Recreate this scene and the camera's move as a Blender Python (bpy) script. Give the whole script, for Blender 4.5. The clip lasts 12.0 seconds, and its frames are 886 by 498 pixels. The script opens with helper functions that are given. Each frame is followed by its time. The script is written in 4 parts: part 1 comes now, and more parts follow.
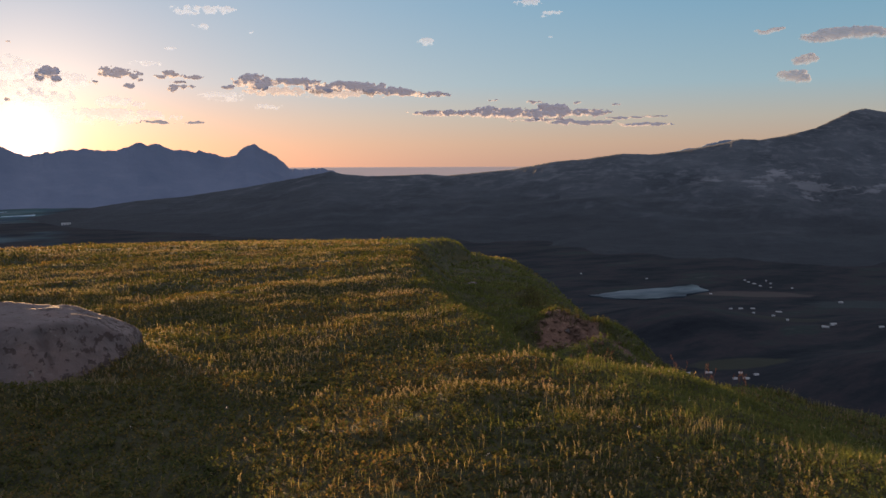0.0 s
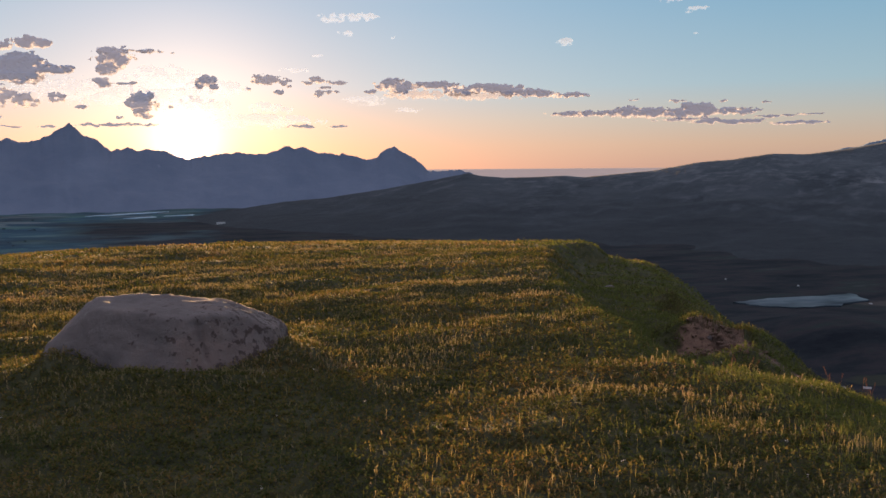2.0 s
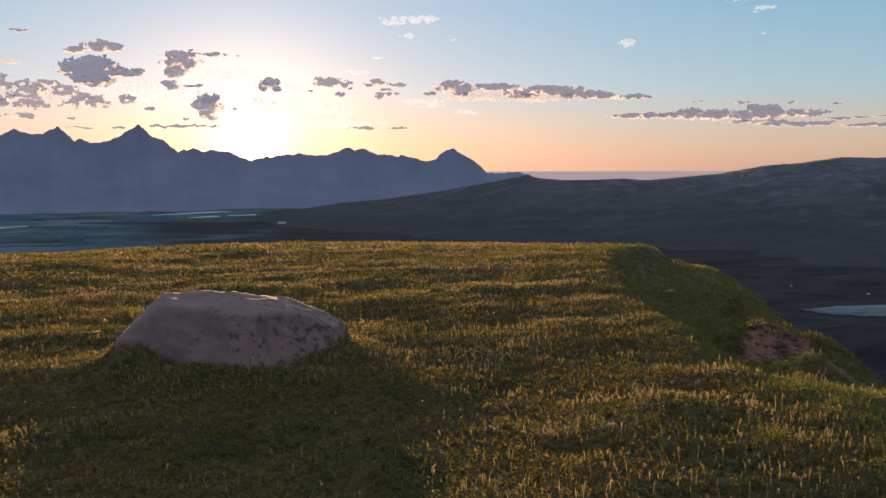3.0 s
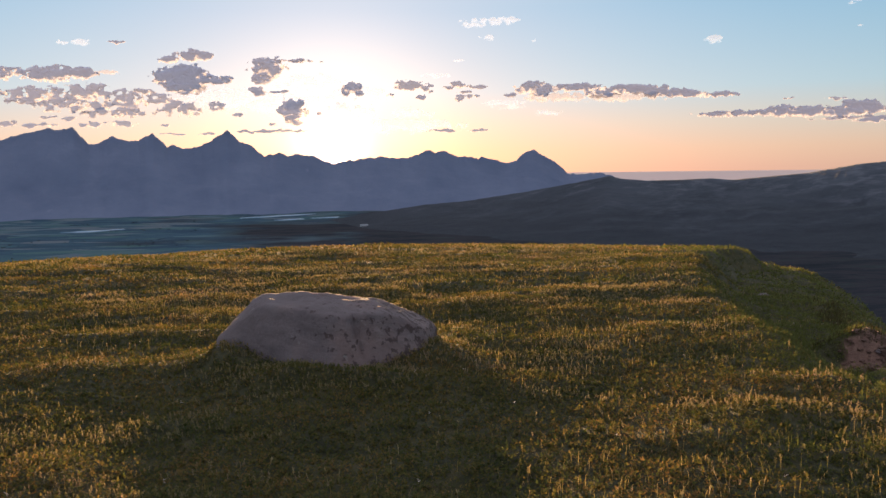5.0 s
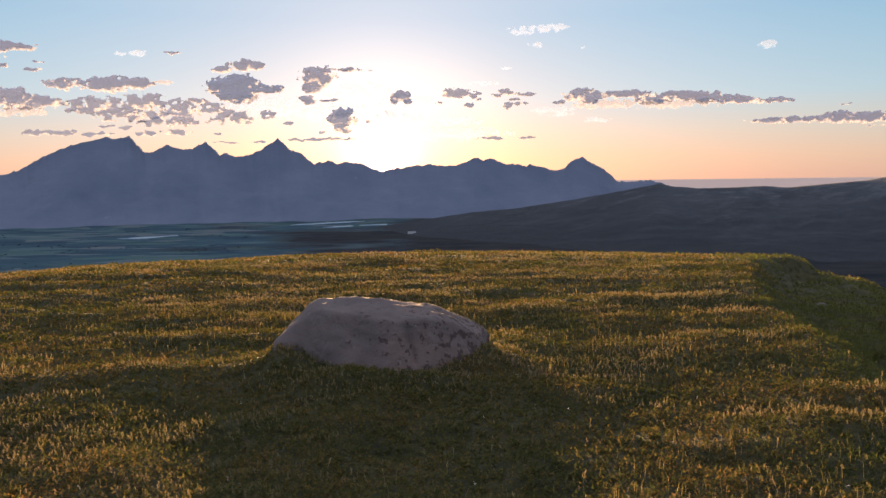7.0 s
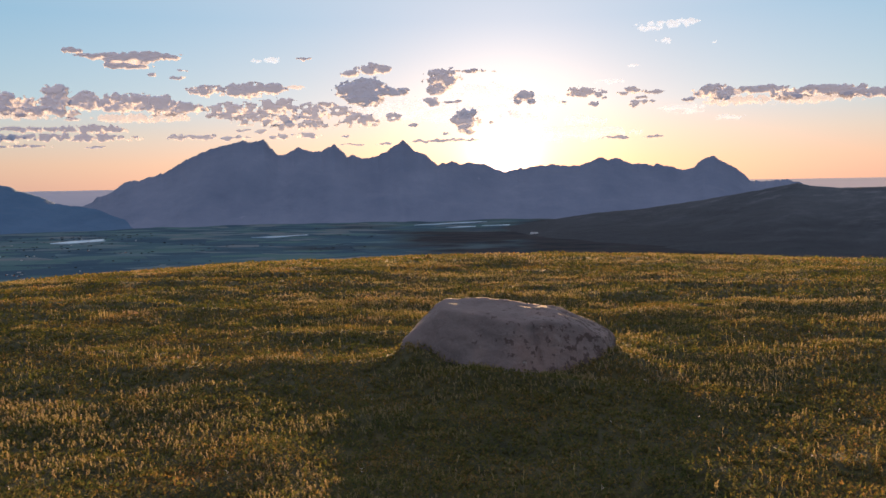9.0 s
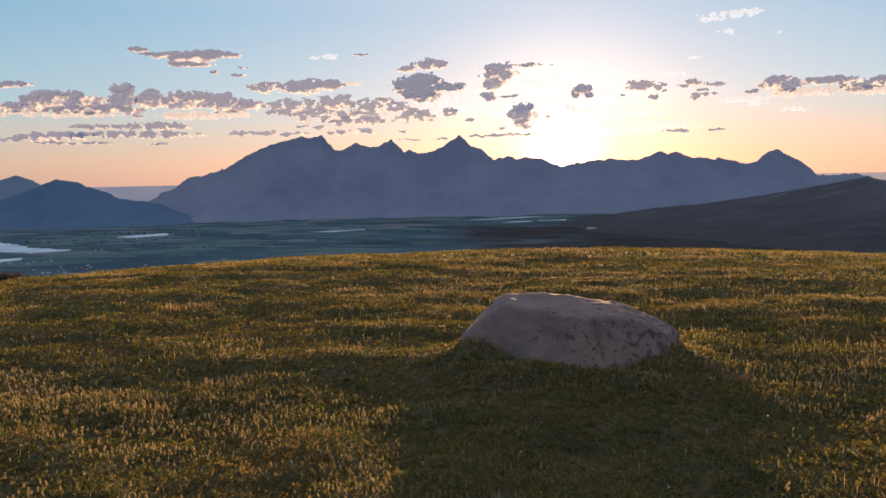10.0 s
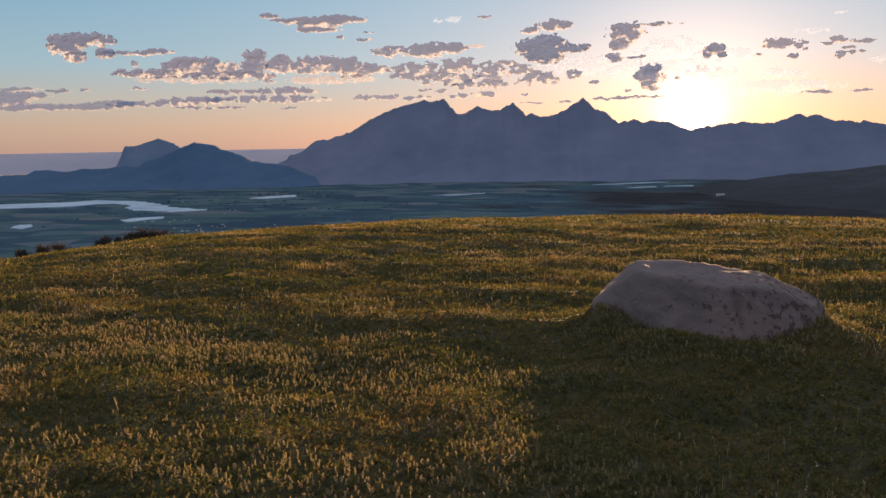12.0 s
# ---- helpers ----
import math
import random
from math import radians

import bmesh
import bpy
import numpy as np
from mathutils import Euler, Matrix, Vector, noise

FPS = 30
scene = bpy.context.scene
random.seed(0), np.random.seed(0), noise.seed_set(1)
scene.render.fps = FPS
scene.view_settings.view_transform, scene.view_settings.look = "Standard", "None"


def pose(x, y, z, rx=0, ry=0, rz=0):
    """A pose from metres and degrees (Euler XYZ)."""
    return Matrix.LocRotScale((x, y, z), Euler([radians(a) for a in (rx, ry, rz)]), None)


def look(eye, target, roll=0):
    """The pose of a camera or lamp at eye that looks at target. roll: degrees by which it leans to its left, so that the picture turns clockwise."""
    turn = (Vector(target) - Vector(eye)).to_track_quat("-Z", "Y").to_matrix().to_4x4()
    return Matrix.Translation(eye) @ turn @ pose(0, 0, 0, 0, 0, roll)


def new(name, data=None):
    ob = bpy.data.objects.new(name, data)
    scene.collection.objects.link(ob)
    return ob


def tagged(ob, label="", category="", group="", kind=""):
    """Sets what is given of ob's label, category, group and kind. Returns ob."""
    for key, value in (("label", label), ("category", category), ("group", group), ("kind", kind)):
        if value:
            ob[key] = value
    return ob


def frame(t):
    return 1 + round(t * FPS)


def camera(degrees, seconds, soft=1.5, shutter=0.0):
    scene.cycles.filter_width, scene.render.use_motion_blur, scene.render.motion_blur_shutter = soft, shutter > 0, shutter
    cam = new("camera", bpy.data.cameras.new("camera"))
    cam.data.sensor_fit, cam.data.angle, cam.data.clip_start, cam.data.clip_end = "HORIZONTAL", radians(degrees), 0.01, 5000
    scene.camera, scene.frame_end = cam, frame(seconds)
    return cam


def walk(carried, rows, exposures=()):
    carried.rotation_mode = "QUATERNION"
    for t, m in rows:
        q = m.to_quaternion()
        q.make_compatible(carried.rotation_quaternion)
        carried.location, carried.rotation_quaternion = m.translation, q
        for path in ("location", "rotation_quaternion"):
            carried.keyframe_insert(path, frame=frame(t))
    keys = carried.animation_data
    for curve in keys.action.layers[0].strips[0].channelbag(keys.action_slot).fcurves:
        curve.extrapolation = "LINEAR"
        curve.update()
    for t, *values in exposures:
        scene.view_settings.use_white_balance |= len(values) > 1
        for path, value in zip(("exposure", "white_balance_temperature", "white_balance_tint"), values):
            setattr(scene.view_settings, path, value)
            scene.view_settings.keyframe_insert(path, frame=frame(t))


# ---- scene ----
EXPOSURES = [(0.0, 1.5, 6500, 13), (3.0, 1.75, 6500, 13), (5.5, 1.88, 6500, 13), (9.5, 1.85, 6500, 13), (12.0, 1.62, 6500, 13)]
cam = camera(57.5, 12.0)
PATH = [
    (0.0, 0.000, 0.000, 1.600, 84.01, -0.21, -28.40),
    (0.5, 0.008, 0.007, 1.600, 84.02, -0.30, -25.91),
    (1.0, 0.009, 0.007, 1.595, 84.08, -0.52, -23.53),
    (1.5, 0.009, -0.007, 1.597, 84.08, -0.58, -20.82),
    (2.0, -0.003, -0.009, 1.594, 84.18, -0.44, -18.74),
    (2.5, -0.002, -0.017, 1.595, 84.39, -0.33, -16.48),
    (3.0, -0.021, -0.025, 1.594, 84.33, -0.13, -14.64),
    (3.5, -0.074, -0.043, 1.601, 84.40, -0.15, -13.08),
    (3.7, -0.107, -0.057, 1.605, 84.40, -0.26, -12.61),
    (5.5, -0.111, -0.064, 1.604, 84.54, -0.69, -7.76),
    (6.0, -0.122, -0.072, 1.605, 84.59, -0.63, -7.07),
    (6.5, -0.124, -0.127, 1.607, 85.01, -0.67, -6.54),
    (6.7, -0.151, -0.116, 1.599, 85.07, -0.68, -6.25),
    (8.3, -0.188, -0.157, 1.610, 85.02, -0.90, -0.10),
    (8.5, -0.192, -0.162, 1.611, 85.12, -0.88, 0.85),
    (9.0, -0.207, -0.183, 1.619, 85.23, -0.96, 3.13),
    (9.5, -0.216, -0.180, 1.619, 85.14, -1.12, 5.04),
    (10.0, -0.245, -0.173, 1.614, 84.94, -1.10, 7.12),
    (10.5, -0.262, -0.161, 1.614, 84.26, -0.98, 9.12),
    (11.0, -0.281, -0.174, 1.616, 83.53, -1.05, 10.85),
    (11.5, -0.309, -0.194, 1.615, 83.04, -1.05, 13.42),
    (12.0, -0.345, -0.194, 1.612, 82.55, -0.99, 15.68),
]

def camera_pose(x, y, z, tilt, roll, yaw):
    return pose(x, y, z, 0, 0, yaw) @ pose(0, 0, 0, tilt) @ pose(0, 0, 0, 0, 0, roll)


walk(cam, [(t, camera_pose(*p)) for t, *p in PATH], EXPOSURES)

# ---------------------------------------------------------------- world and sun
SUN_AZ, SUN_EL = 1.3, 2.9          # degrees: clockwise from +y, above the horizon


def bearing(az, el=0.0):
    a, e = radians(az), radians(el)
    return Vector((math.sin(a) * math.cos(e), math.cos(a) * math.cos(e), math.sin(e)))


world = bpy.data.worlds.new("world")
scene.world = world
world.use_nodes = True
wn, wl = world.node_tree.nodes, world.node_tree.links
wn.clear()


def wnode(kind, **values):
    n = wn.new(kind)
    for k, v in values.items():
        n.inputs[k].default_value = v
    return n


sky = wn.new("ShaderNodeTexSky")
sky.sky_type = 'NISHITA'
sky.sun_disc = False
sky.sun_elevation = radians(SUN_EL)
sky.sun_rotation = radians(SUN_AZ)
sky.altitude = 200
sky.air_density, sky.dust_density, sky.ozone_density = 1.0, 0.6, 1.5
bg_sky = wnode("ShaderNodeBackground", Strength=0.05)
haze = wn.new("ShaderNodeMixRGB")
haze.blend_type = 'MULTIPLY'
haze.inputs[0].default_value = 1.0
haze.inputs[2].default_value = (0.22, 0.16, 0.26, 1)
wl.new(sky.outputs[0], haze.inputs[1])
wl.new(haze.outputs[0], bg_sky.inputs[0])
# evening air: peach at the horizon, pale blue above, and the sun's bright aureole
coord = wn.new("ShaderNodeTexCoord")
sep = wn.new("ShaderNodeSeparateXYZ")
wl.new(coord.outputs["Generated"], sep.inputs[0])
ramp = wn.new("ShaderNodeValToRGB")
# the last two stops, overhead and out of view, are raised as fill light
el_stops = [(0.0, (0.60, 0.445, 0.37)), (0.025, (0.66, 0.525, 0.41)), (0.055, (0.575, 0.60, 0.53)), (0.095, (0.388, 0.64, 0.72)),
            (0.19, (0.24, 0.54, 0.71)), (0.45, (0.66, 0.69, 0.76)), (1.0, (0.74, 0.74, 0.82))]
while len(ramp.color_ramp.elements) < len(el_stops):
    ramp.color_ramp.elements.new(0.5)
for e, (p, c) in zip(ramp.color_ramp.elements, el_stops):
    e.position, e.color = p, (*c, 1)
wl.new(sep.outputs["Z"], ramp.inputs[0])
bg_air = wnode("ShaderNodeBackground", Strength=0.216)
wl.new(ramp.outputs[0], bg_air.inputs[0])


def wmath(op, a, b=None):
    n = wn.new("ShaderNodeMath")
    n.operation = op
    for i, v in enumerate((a, b)):
        if v is None:
            continue
        if isinstance(v, (int, float)):
            n.inputs[i].default_value = v
        else:
            wl.new(v, n.inputs[i])
    return n.outputs[0]


dot = wn.new("ShaderNodeVectorMath")
dot.operation = 'DOT_PRODUCT'
norm = wn.new("ShaderNodeVectorMath")
norm.operation = 'NORMALIZE'
wl.new(coord.outputs["Generated"], norm.inputs[0])
wl.new(norm.outputs[0], dot.inputs[0])
dot.inputs[1].default_value = bearing(SUN_AZ, 1.7)
near = wmath('MAXIMUM', dot.outputs["Value"], 0.0)
glow = []
for power, colour, strength in ((7, (1.0, 0.82, 0.64), 0.052), (160, (1.0, 0.82, 0.56), 0.135), (1500, (1.0, 0.87, 0.62), 0.36), (16000, (1.0, 0.93, 0.80), 5.0)):
    b = wnode("ShaderNodeBackground", Color=(*colour, 1))
    wl.new(wmath('MULTIPLY', wmath('POWER', near, float(power)), strength), b.inputs["Strength"])
    glow.append(b)
total = bg_sky
for b in (bg_air, *glow):
    s = wn.new("ShaderNodeAddShader")
    wl.new(total.outputs[0], s.inputs[0])
    wl.new(b.outputs[0], s.inputs[1])
    total = s
out = wn.new("ShaderNodeOutputWorld")
wl.new(total.outputs[0], out.inputs[0])

sun = new("sun", bpy.data.lights.new("sun", 'SUN'))
sun.data.energy, sun.data.angle, sun.data.color = 5.0, radians(0.6), (1.0, 0.60, 0.27)
sun.matrix_world = look((0, 0, 60), Vector((0, 0, 60)) - bearing(SUN_AZ, SUN_EL))

# ---------------------------------------------------------------- materials


class Nodes:
    """A short way to write node materials."""

    def __init__(self, name):
        self.mat = bpy.data.materials.new(name)
        self.mat.use_nodes = True
        self.n, self.l = self.mat.node_tree.nodes, self.mat.node_tree.links
        self.n.clear()
        self.out = self.n.new("ShaderNodeOutputMaterial")

    def node(self, kind, **inputs):
        n = self.n.new("ShaderNode" + kind)
        for k, v in inputs.items():
            self.put(n.inputs[k.replace("_", " ")], v)
        return n

    def put(self, socket, v):
        if hasattr(v, "is_linked"):
            self.l.new(v, socket)
        elif isinstance(v, tuple) and len(v) == 3 and socket.type == 'RGBA':
            socket.default_value = (*v, 1)
        else:
            socket.default_value = v

    def math(self, op, a, b=0.0, clamp=False):
        n = self.node("Math")
        n.operation, n.use_clamp = op, clamp
        self.put(n.inputs[0], a), self.put(n.inputs[1], b)
        return n.outputs[0]

    def noise(self, where, scale, detail=4.0, rough=0.55, kind="fac"):
        n = self.node("TexNoise", Vector=where, Scale=scale, Detail=detail, Roughness=rough)
        return n.outputs[0 if kind == "fac" else 1]

    def ramp(self, fac, *stops):
        n = self.node("ValToRGB", Fac=fac)
        r = n.color_ramp
        while len(r.elements) < len(stops):
            r.elements.new(0.5)
        for e, (p, c) in zip(r.elements, stops):
            e.position, e.color = p, (*(c if isinstance(c, tuple) else (c, c, c)), 1)
        return n.outputs[0]

    def mix(self, fac, a, b):
        n = self.node("MixRGB")
        self.put(n.inputs[0], fac), self.put(n.inputs[1], a), self.put(n.inputs[2], b)
        return n.outputs[0]

    def coord(self, which="Object"):
        return self.node("TexCoord").outputs[which]

    def bump(self, height, strength, distance):
        return self.node("Bump", Height=height, Strength=strength, Distance=distance).outputs[0]

    def principled(self, **inputs):
        n = self.node("BsdfPrincipled", **inputs)
        self.l.new(n.outputs[0], self.out.inputs[0])
        return self.mat

    def finish(self, shader):
        self.l.new(shader, self.out.inputs[0])
        return self.mat


def heath_soil():
    m = Nodes("heath_soil")
    at = m.coord()
    moss = m.ramp(m.noise(at, 5.0, 6), (0.3, (0.026, 0.028, 0.009)), (0.55, (0.048, 0.045, 0.014)), (0.75, (0.080, 0.062, 0.022)))
    earth = m.ramp(m.noise(at, 9.0, 8), (0.3, (0.10, 0.055, 0.042)), (0.6, (0.20, 0.115, 0.085)), (0.8, (0.32, 0.21, 0.165)))
    steep = m.node("SeparateXYZ", Vector=m.node("NewGeometry").outputs["Normal"]).outputs["Z"]
    away = m.node("VectorMath")
    away.operation = 'DISTANCE'
    turned = m.node("Mapping", Vector=at, Rotation=(0.0, 0.0, radians(36.9))).outputs[0]
    m.put(away.inputs[0], m.node("Mapping", Vector=turned, Scale=(1 / 0.34, 1 / 0.80, 0.0)).outputs[0]), m.put(away.inputs[1], (0.04 / 0.34, 8.52 / 0.80, 0.0))
    washed = m.ramp(m.math('MULTIPLY', m.math('ADD', away.outputs["Value"], m.math('MULTIPLY', m.noise(at, 4.0, 5), 0.9)), 0.5), (0.62, 1.0), (0.74, 0.0))
    bare = m.ramp(m.math('ADD', steep, m.math('MULTIPLY', m.noise(at, 2.2, 4), 0.12)), (0.52, 1.0), (0.64, 0.0))
    return m.principled(Base_Color=m.mix(m.math('MAXIMUM', bare, washed), moss, earth), Roughness=0.95,
                        Normal=m.bump(m.noise(at, 40.0, 8, 0.7), 0.7, 0.03))


def bare_earth():
    m = Nodes("bare_earth")
    at = m.coord()
    col = m.ramp(m.noise(at, 9.0, 8), (0.3, (0.075, 0.042, 0.032)), (0.6, (0.15, 0.085, 0.062)), (0.8, (0.24, 0.15, 0.115)))
    return m.principled(Base_Color=col, Roughness=0.95, Normal=m.bump(m.noise(at, 40.0, 8, 0.7), 0.8, 0.03))


def hazy_valley_ground():
    m = Nodes("hazy_valley_ground")
    at = m.coord()
    warp = m.node("MixRGB", Fac=0.04, Color1=at, Color2=m.noise(at, 0.004, 3, kind="col"))
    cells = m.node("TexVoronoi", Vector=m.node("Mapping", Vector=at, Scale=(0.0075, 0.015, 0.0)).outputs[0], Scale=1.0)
    # field colours carry the blue haze of distance, the moor a little
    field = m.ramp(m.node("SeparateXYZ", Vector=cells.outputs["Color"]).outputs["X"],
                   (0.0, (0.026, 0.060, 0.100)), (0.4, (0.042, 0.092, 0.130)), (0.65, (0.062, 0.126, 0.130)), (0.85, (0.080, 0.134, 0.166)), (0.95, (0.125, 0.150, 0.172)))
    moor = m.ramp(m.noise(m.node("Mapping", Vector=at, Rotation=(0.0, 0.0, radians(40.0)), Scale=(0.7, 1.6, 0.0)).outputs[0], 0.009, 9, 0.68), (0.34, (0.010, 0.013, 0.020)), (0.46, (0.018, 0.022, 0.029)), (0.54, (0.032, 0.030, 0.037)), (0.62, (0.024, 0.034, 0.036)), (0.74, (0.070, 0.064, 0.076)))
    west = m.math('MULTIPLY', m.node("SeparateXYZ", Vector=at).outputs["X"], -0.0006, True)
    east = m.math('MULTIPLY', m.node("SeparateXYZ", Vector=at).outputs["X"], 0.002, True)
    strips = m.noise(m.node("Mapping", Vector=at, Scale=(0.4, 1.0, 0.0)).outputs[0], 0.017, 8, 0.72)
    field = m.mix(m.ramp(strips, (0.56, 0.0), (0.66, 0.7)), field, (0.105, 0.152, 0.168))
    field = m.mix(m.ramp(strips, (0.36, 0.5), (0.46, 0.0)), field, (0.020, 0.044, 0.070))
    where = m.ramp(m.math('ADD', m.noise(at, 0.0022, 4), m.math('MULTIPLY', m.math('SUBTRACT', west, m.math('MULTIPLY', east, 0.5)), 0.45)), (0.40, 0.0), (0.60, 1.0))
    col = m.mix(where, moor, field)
    # a ploughed strip beside the lake, meadows and scrub patches round the farms
    for px, py, turn, long, wide, shade in ((850, 722, 38.0, 74.0, 24.0, (0.072, 0.062, 0.064)), (690, 560, 35.0, 60.0, 26.0, (0.034, 0.036, 0.034)), (900, 600, 25.0, 70.0, 30.0, (0.036, 0.046, 0.052)), (640, 640, 40.0, 50.0, 22.0, (0.042, 0.038, 0.038)), (520, 452, 40.0, 36.0, 18.0, (0.040, 0.044, 0.036))):
        moved = m.node("VectorMath", Vector=at)
        moved.operation = 'SUBTRACT'
        m.put(moved.inputs[1], (float(px), float(py), 0.0))
        local = m.node("Mapping", Vector=moved.outputs[0], Rotation=(0.0, 0.0, radians(turn))).outputs[0]
        local = m.node("Mapping", Vector=local, Scale=(1 / long, 1 / wide, 0.0)).outputs[0]
        far = m.node("VectorMath", Vector=local)
        far.operation = 'LENGTH'
        rim = m.math('ADD', far.outputs["Value"], m.math('MULTIPLY', m.noise(at, 0.03, 5), 0.9))
        col = m.mix(m.ramp(m.math('MULTIPLY', rim, 0.5), (0.66, 0.85), (0.76, 0.0)), col, shade)
    return m.principled(Base_Color=col, Roughness=0.95, Specular_IOR_Level=0.06, Normal=m.bump(m.noise(at, 0.03, 6), 0.5, 6.0))


def mountain_rock(name, low, high, pale, pale_amount, scree=None, facing=0.0, drawn=0.45, low_tone=None, mottled=None):
    """facing: the bearing up the slope, along which the grain is drawn out."""
    m = Nodes(name)
    at = m.coord()
    turned = m.node("Mapping", Vector=at, Rotation=(0.0, 0.0, radians(facing))).outputs[0]
    grain = m.node("Mapping", Vector=turned, Scale=(1.0, drawn, 1.0)).outputs[0]
    big = m.noise(grain, 0.0045, 8, 0.62)
    base = m.ramp(big, (0.32, low), (0.68, high))
    streak = m.noise(grain, 0.017, 9, 0.70)
    base = m.mix(m.ramp(streak, (0.66 - pale_amount, 0.0), (0.80 - pale_amount * 0.6, 1.0)), base, pale)
    if mottled:
        # bare rock showing through in small broken slabs
        slab = m.noise(m.node("Mapping", Vector=turned, Scale=(1.0, 0.55, 1.6)).outputs[0], 0.020, 8, 0.66)
        where = m.noise(at, 0.0018, 4, 0.6)
        base = m.mix(m.ramp(m.math('ADD', slab, m.math('MULTIPLY', where, 0.5)), (0.80, 0.0), (0.94, 0.55)), base, mottled)
    if scree:
        place, wide = scree
        away = m.node("VectorMath")
        away.operation = 'DISTANCE'
        m.put(away.inputs[0], m.node("Mapping", Vector=at, Scale=(1, 1, 2.2)).outputs[0]), m.put(away.inputs[1], (place[0], place[1], place[2] * 2.2))
        close = m.math('SUBTRACT', 1.0, m.math('DIVIDE', away.outputs["Value"], wide), True)
        patch = m.noise(m.node("Mapping", Vector=turned, Scale=(0.75, 0.45, 1.0)).outputs[0], 0.011, 9, 0.70)
        snow = m.ramp(m.math('ADD', patch, m.math('MULTIPLY', close, 0.15)), (0.575, 0.0), (0.625, 0.9))
        base = m.mix(m.math('MULTIPLY', snow, m.math('MINIMUM', m.math('MULTIPLY', close, 4.0), 1.0)), base, (0.185, 0.195, 0.23))
    if low_tone:
        # darker on the lower slopes, up to an uneven line
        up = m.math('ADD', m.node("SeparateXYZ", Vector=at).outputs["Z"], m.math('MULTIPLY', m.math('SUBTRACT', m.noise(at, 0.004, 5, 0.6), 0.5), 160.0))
        base = m.mix(m.ramp(m.math('MULTIPLY', m.math('ADD', up, 180.0), 0.005, True), (0.12, 0.9), (0.75, 0.0)), base, low_tone)
    return m.principled(Base_Color=base, Roughness=0.9, Specular_IOR_Level=0.15, Normal=m.bump(m.noise(at, 0.02, 9, 0.65), 0.6, 14.0))


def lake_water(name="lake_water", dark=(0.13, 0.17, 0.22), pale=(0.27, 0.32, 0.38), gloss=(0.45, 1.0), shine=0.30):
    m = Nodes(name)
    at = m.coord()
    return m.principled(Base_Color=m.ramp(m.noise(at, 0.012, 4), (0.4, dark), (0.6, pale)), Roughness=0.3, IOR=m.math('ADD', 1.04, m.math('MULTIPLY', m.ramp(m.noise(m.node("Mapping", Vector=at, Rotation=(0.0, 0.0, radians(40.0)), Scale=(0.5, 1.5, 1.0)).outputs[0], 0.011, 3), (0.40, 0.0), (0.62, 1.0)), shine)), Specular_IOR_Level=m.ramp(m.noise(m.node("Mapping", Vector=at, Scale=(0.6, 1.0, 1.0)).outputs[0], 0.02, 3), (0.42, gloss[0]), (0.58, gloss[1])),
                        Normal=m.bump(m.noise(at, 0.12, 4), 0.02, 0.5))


def sky_tinted_sea(name, dark, pale):
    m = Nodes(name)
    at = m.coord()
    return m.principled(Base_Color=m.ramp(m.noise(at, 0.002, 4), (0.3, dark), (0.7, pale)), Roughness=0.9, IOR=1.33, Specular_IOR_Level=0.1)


def leaf(name, stops, translucent):
    m = Nodes(name)
    at = m.coord()
    rand = m.node("NewGeometry").outputs["Random Per Island"]
    patch = m.noise(at, 0.9, 4, 0.6)
    fac = m.math('ADD', m.math('MULTIPLY', rand, 0.55), m.math('MULTIPLY', m.math('SUBTRACT', patch, 0.28), 1.1))
    col = m.ramp(fac, *stops)
    d = m.node("BsdfDiffuse", Color=col)
    t = m.node("BsdfTranslucent", Color=col)
    g = m.node("BsdfGlossy", Color=(0.8, 0.8, 0.8), Roughness=0.7)
    a = m.node("MixShader", Fac=translucent)
    m.l.new(d.outputs[0], a.inputs[1]), m.l.new(t.outputs[0], a.inputs[2])
    b = m.node("MixShader", Fac=0.018)
    m.l.new(a.outputs[0], b.inputs[1]), m.l.new(g.outputs[0], b.inputs[2])
    return m.finish(b.outputs[0])


def granite():
    m = Nodes("granite")
    at = m.coord()
    base = m.ramp(m.noise(at, 2.2, 8, 0.62), (0.3, (0.108, 0.082, 0.086)), (0.55, (0.165, 0.130, 0.134)), (0.75, (0.22, 0.182, 0.180)))
    base = m.mix(m.math('MULTIPLY', m.noise(at, 70.0, 3), 0.35), base, (0.16, 0.14, 0.15))
    rust = m.ramp(m.noise(at, 1.3, 4), (0.50, 0.0), (0.66, 0.55))
    base = m.mix(rust, base, (0.215, 0.135, 0.120))
    right = m.node("SeparateXYZ", Vector=at).outputs["X"]
    blot = m.math('ADD', m.noise(at, 15.0, 5, 0.62), m.math('MULTIPLY', m.math('ADD', right, -0.25), 0.11))
    base = m.mix(m.ramp(blot, (0.560, 0.0), (0.605, 0.85)), base, (0.060, 0.038, 0.036))
    pale = m.ramp(m.noise(at, 5.5, 6, 0.7), (0.66, 0.0), (0.72, 0.7))
    base = m.mix(pale, base, (0.34, 0.32, 0.30))
    return m.principled(Base_Color=base, Roughness=0.88, Normal=m.bump(m.noise(at, 14.0, 10, 0.72), 0.8, 0.04))


